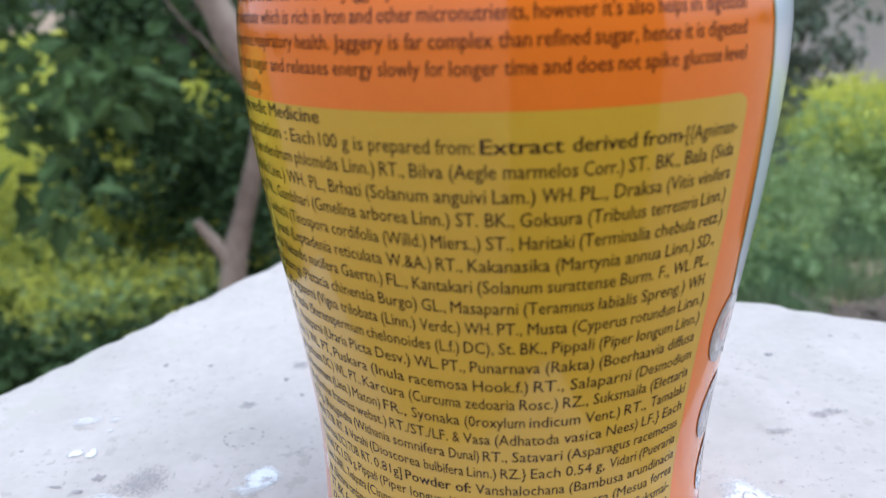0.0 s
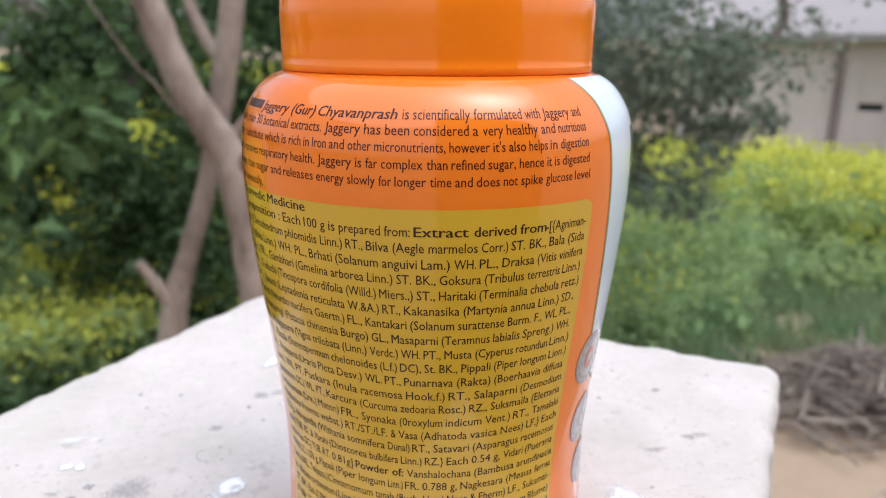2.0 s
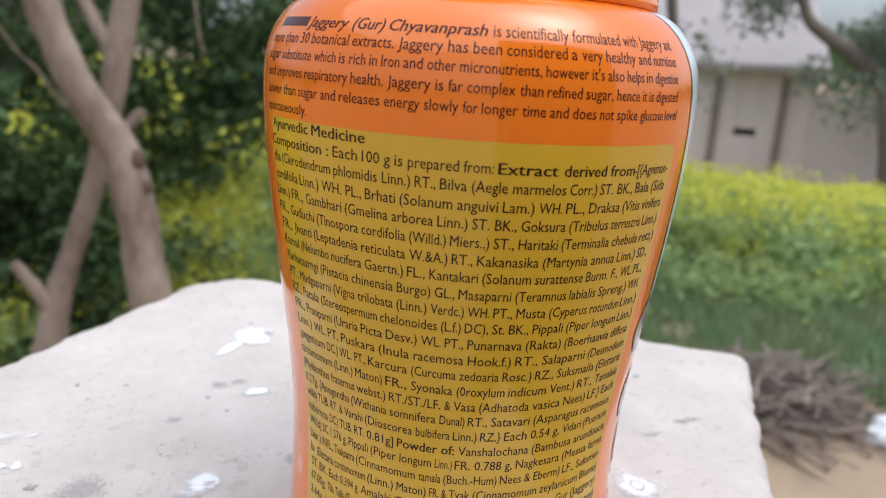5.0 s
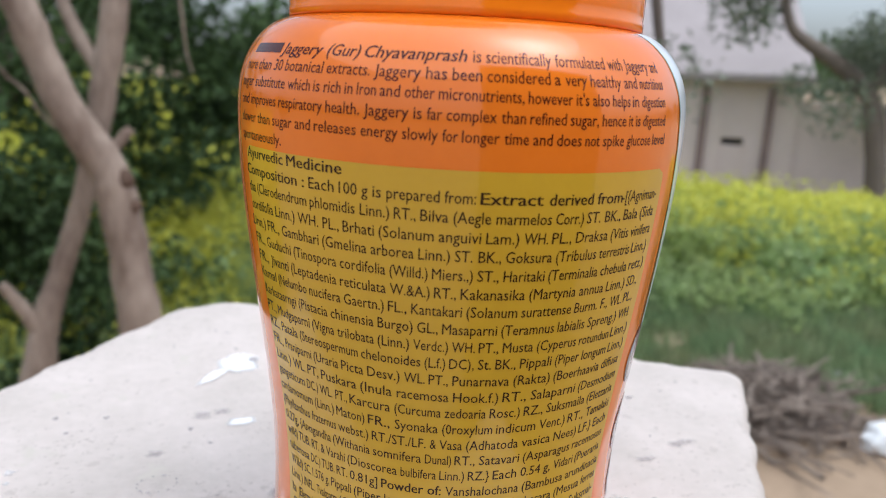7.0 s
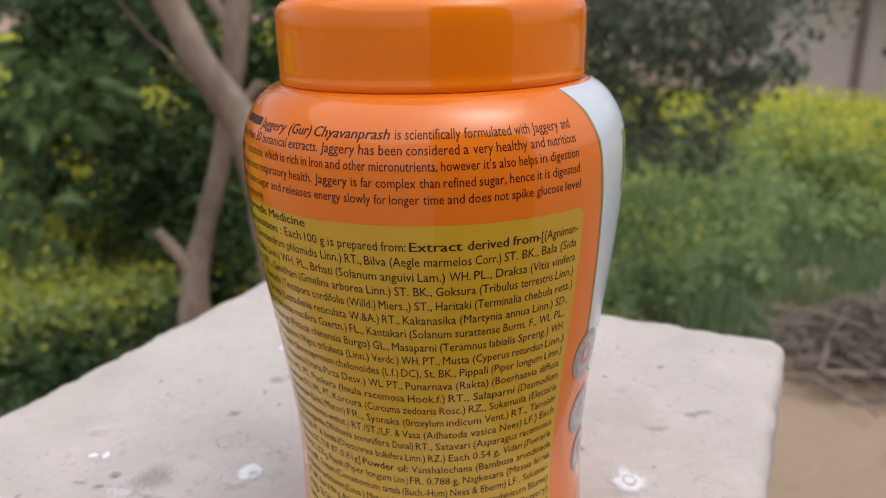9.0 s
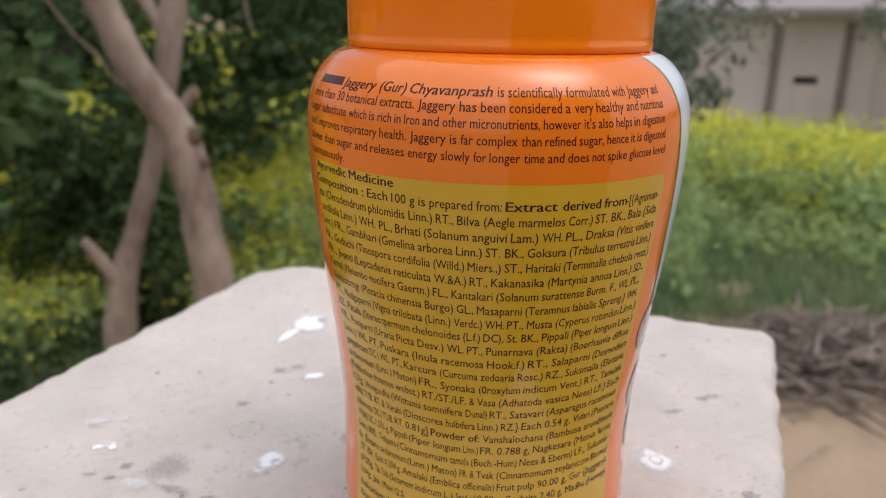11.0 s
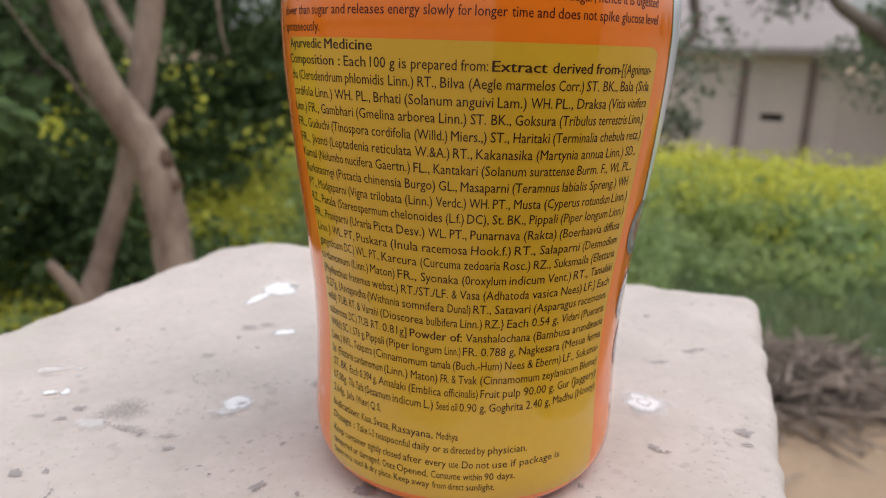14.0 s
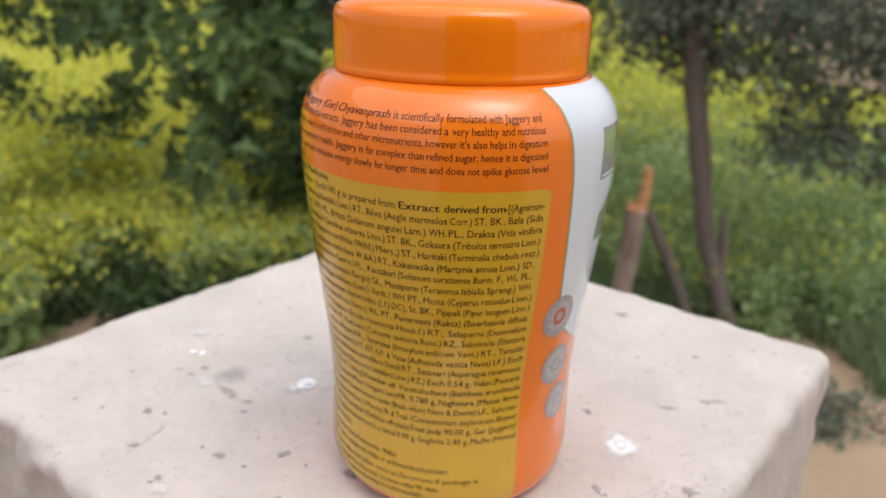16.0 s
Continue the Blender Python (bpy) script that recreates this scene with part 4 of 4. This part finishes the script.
tree("dense_dark_tree", "dense dark-leaved tree at the edge of the field",
     [([(-2.6, 6.5, -2.05), (-2.55, 6.5, -1.0), (-2.1, 6.7, 0.2), (-2.0, 6.8, 2.0)], [0.16, 0.14, 0.11, 0.05]),
      ([(-2.1, 6.7, -0.2), (-1.2, 6.8, 0.6), (-0.4, 7.0, 1.4)], [0.08, 0.06, 0.03]),
      ([(-2.1, 6.7, -0.3), (-3.0, 6.7, 0.5), (-3.7, 6.9, 1.3)], [0.08, 0.06, 0.03])],
     BARK_DARK,
     [(clumps(5, 42, (-2.45, 5.8, -0.5), (0.45, 7.8, 1.5), 0.2, 0.42), 13500, 0.11), (clumps(6, 24, (-3.0, 6.1, -1.85), (-2.45, 6.9, 0.4), 0.13, 0.2), 8000, 0.1),
      (clumps(7, 14, (-1.7, 5.9, -1.0), (0.0, 7.4, 0.1), 0.15, 0.3), 2200, 0.1)],
     LEAF_DARK, 21)

tree("hanging_tree", "leafy branches of a tree at the field edge",
     [([(-5.6, 5.2, -2.05), (-5.5, 5.2, -0.8), (-5.0, 5.1, 0.5), (-4.4, 5.0, 1.2)], [0.13, 0.11, 0.08, 0.04]),
      ([(-5.0, 5.1, 0.4), (-3.5, 4.9, 0.45), (-2.6, 4.7, 0.05)], [0.05, 0.035, 0.012])],
     BARK_DARK,
     [(clumps(8, 15, (-4.2, 4.2, -0.3), (-1.7, 5.2, 0.2), 0.08, 0.17), 1500, 0.1), (clumps(18, 7, (-4.6, 4.2, 0.15), (-1.5, 5.4, 1.2), 0.14, 0.24), 1000, 0.085), (clumps(9, 6, (-3.9, 4.2, -0.85), (-2.6, 4.8, -0.5), 0.08, 0.15), 800, 0.08)],
     LEAF_DARK, 31)

tree("undergrowth_shrub", "dark green shrub growing between the trees",
     [([(-1.1, 4.9, -2.05), (-1.1, 4.9, -1.6), (-1.0, 4.95, -1.1)], [0.04, 0.032, 0.014]), ([(-1.1, 4.9, -1.7), (-1.6, 5.0, -1.3), (-1.9, 5.0, -1.0)], [0.03, 0.024, 0.012])],
     BARK_DARK, [(clumps(19, 30, (-2.1, 4.5, -1.95), (-0.6, 5.5, -0.9), 0.1, 0.22), 6600, 0.085), (clumps(29, 18, (-2.5, 4.5, -1.1), (-1.15, 5.2, -0.4), 0.09, 0.15), 3400, 0.09)], LEAF_DARK, 71)

tree("low_shrub", "low dark green shrub behind the pillar",
     [([(-2.4, 4.1, -2.05), (-2.4, 4.1, -1.7), (-2.3, 4.1, -1.5)], [0.03, 0.025, 0.012])],
     BARK_DARK, [(clumps(10, 24, (-3.6, 3.5, -2.0), (-0.9, 4.4, -1.62), 0.1, 0.2), 4600, 0.08)], LEAF_DARK, 41)

tree("grey_leaved_tree", "slender tree with dark trunk and greyish leaves",
     [([(1.26, 4.18, -2.08), (1.165, 4.2, -1.87), (1.055, 4.22, -1.57), (0.965, 4.24, -1.3), (0.88, 4.25, -0.88), (0.815, 4.26, -0.54), (0.77, 4.26, -0.28), (0.74, 4.27, 0.0), (0.85, 4.3, 0.7)], [0.072, 0.064, 0.06, 0.056, 0.06, 0.064, 0.066, 0.052, 0.025]),
      ([(1.02, 4.23, -2.08), (0.91, 4.24, -1.84), (0.79, 4.26, -1.55), (0.68, 4.28, -1.34), (0.615, 4.29, -1.2)], [0.05, 0.045, 0.04, 0.036, 0.03]),
      ([(0.87, 4.26, -0.3), (1.2, 4.3, 0.0), (1.7, 4.3, 0.15), (2.2, 4.2, 0.0)], [0.024, 0.018, 0.013, 0.008]),
      ([(1.07, 4.21, -1.6), (1.07, 4.2, -1.35), (1.03, 4.2, -1.15)], [0.03, 0.026, 0.02]),
      ([(0.88, 4.26, -0.2), (0.5, 4.4, 0.15), (0.1, 4.5, 0.4)], [0.035, 0.026, 0.012]),
      ([(2.40, 4.3, 0.75), (2.46, 4.3, 0.45), (2.49, 4.3, 0.27), (2.38, 4.3, 0.13), (2.27, 4.3, 0.0), (2.22, 4.3, -0.14), (2.2, 4.3, -0.3)], [0.04, 0.034, 0.03, 0.027, 0.022, 0.014, 0.007])],
     BARK_DARK,
     [(clumps(12, 34, (0.5, 3.7, -0.25), (2.5, 5.2, 1.0), 0.12, 0.24), 9500, 0.062), (clumps(13, 14, (1.25, 3.9, -0.8), (2.2, 4.8, -0.3), 0.08, 0.17), 1900, 0.062),
      (clumps(17, 12, (0.4, 3.8, -0.3), (1.5, 4.5, 0.1), 0.1, 0.18), 3200, 0.062), (clumps(14, 4, (1.9, 4.1, -1.0), (2.3, 4.6, -0.8), 0.07, 0.12), 250, 0.062),
      (clumps(24, 7, (2.08, 4.2, -0.45), (2.5, 4.5, 0.0), 0.06, 0.12), 1100, 0.062)],
     LEAF_GREY, 51)

tree("weed_clump", "small clump of dry dark weeds on bare soil",
     [([(1.45, 3.3, -2.06), (1.46, 3.31, -1.95), (1.5, 3.33, -1.85)], [0.014, 0.011, 0.006]), ([(1.45, 3.3, -2.03), (1.38, 3.28, -1.94), (1.32, 3.27, -1.88)], [0.012, 0.009, 0.005])],
     BARK_DARK, [(clumps(30, 9, (1.2, 3.15, -2.0), (1.7, 3.5, -1.9), 0.05, 0.1), 1100, 0.05)], LEAF_GREY, 81)

tree("far_tree", "far tree with a dark trunk beside the building",
     [([(12.35, 12.3, -2.5), (12.25, 12.5, -1.1), (12.05, 12.75, 0.0), (11.4, 13.3, 0.7), (10.8, 13.75, 1.3), (10.5, 13.9, 2.6)], [0.24, 0.2, 0.19, 0.16, 0.12, 0.06]),
      ([(12.1, 12.7, 0.0), (12.6, 12.6, 0.9), (13.4, 12.4, 1.8)], [0.14, 0.1, 0.05])],
     BARK_DARK,
     [(clumps(15, 30, (10.6, 11.6, -0.7), (14.8, 13.6, 1.6), 0.25, 0.5), 9500, 0.13), (clumps(16, 14, (9.4, 13.6, 1.2), (10.8, 14.6, 3.4), 0.25, 0.5), 1800, 0.16)],
     LEAF_GREY, 61)

# ---- things near the pillar ----
post = tagged(new("cut_stump"), "cut tree stump with a split orange-brown splinter", "stump")
from_arrays("stem", *tube([(0.420, 3.93, -2.08), (0.450, 3.92, -1.7), (0.480, 3.91, -1.33), (0.495, 3.91, -1.06)], [0.075, 0.066, 0.06, 0.058], 14, seed=3), BARK, post, "grey-brown bark stem", smooth=True)
from_arrays("cut_face", *tube([(0.495, 3.91, -1.07), (0.496, 3.91, -1.045)], [0.06, 0.056], 14, 0.03), CUT_WOOD, post, "fresh orange cut face")
from_arrays("splinter", *tube([(0.515, 3.90, -1.08), (0.535, 3.90, -0.93), (0.542, 3.90, -0.82)], [0.036, 0.03, 0.024], 7, 0.12), CUT_WOOD, post, "split wooden splinter")


def twig(r, vs, fs, long, thick):
    """Adds one bent twig of the heap."""
    cx, cy = r.gauss(3.06, 0.36), r.gauss(3.66, 0.27)
    d = math.hypot((cx - 3.06) / 0.85, (cy - 3.66) / 0.62)
    z = GROUND + r.uniform(0.0, 1.0) * max(0.03, 0.3 * (1 - d * d)) + 0.02
    a, tilt = r.uniform(0, math.pi), r.gauss(0, 0.19)
    d1 = Vector((math.cos(a) * math.cos(tilt), math.sin(a) * math.cos(tilt), math.sin(tilt)))
    c = Vector((cx, cy, z))
    bend = Vector((r.gauss(0, 0.03), r.gauss(0, 0.03), r.gauss(0, 0.03)))
    u = d1.cross(Vector((0, 0, 1))).normalized()
    w = d1.cross(u)
    i = len(vs)
    for p, f in ((c - d1 * long / 2, 1.0), (c + bend, 0.85), (c + d1 * long / 2, 0.5)):
        for q in range(5):
            vs.append(p + (u * math.cos(q * 1.2566) + w * math.sin(q * 1.2566)) * thick * f)
    for s in (0, 5):
        for q in range(5):
            fs.append((i + s + q, i + s + (q + 1) % 5, i + s + 5 + (q + 1) % 5, i + s + 5 + q))


heap = tagged(new("brushwood_heap"), "heap of dry brown twigs on the soil", "brushwood")
r9 = random.Random(9)
for k in range(150):
    vs, fs = [], []
    twig(r9, vs, fs, r9.uniform(0.35, 0.8), r9.uniform(0.008, 0.018))
    from_arrays("twig", vs, fs, TWIG, heap)
vs, fs = [], []
for k in range(900):
    twig(r9, vs, fs, r9.uniform(0.12, 0.4), r9.uniform(0.003, 0.008))
tagged(from_arrays("twig_litter", vs, fs, TWIG, heap), kind="stuff")


def crumpled(cx, cy, cz, rx, ry, rz, seed):
    bm = bmesh.new()
    bmesh.ops.create_icosphere(bm, subdivisions=4, radius=1.0)
    for v in bm.verts:
        k = 1 + 0.35 * noise.noise(v.co * 1.7 + Vector((seed, 0, 0))) + 0.16 * abs(noise.noise(v.co * 5 + Vector((0, seed, 0))))
        v.co = Vector((cx + v.co.x * rx * k, cy + v.co.y * ry * k, max(cz + v.co.z * rz * k, GROUND - 0.02)))
    return bm


tagged(part("plastic_bag", crumpled(3.58, 3.10, GROUND + 0.06, 0.13, 0.10, 0.09, 4), BAG, None, "crumpled white plastic bag on the soil"), category="bag")
tagged(from_arrays("irrigation_pipe", *tube([(3.7, 4.22, GROUND + 0.06), (4.2, 3.96, GROUND + 0.05), (5.2, 3.4, GROUND + 0.05), (6.4, 2.7, GROUND + 0.06)], [0.022] * 4, 10, 0.0), PIPE, None, "thin grey pipe lying on the ground", smooth=True), category="pipe")

# unseen house wall inferred from lid reflections; sized to block sky before the jar
bm = bmesh.new()
bmesh.ops.create_cube(bm, size=1.0, matrix=Matrix.LocRotScale((1.5, -2.4, 0.3), None, (3.4, 0.25, 4.7)))
tagged(part("wall_south", bm, HOUSE, None, "plain house wall, unseen, added to dim the jar's front"), category="wall", kind="structure")
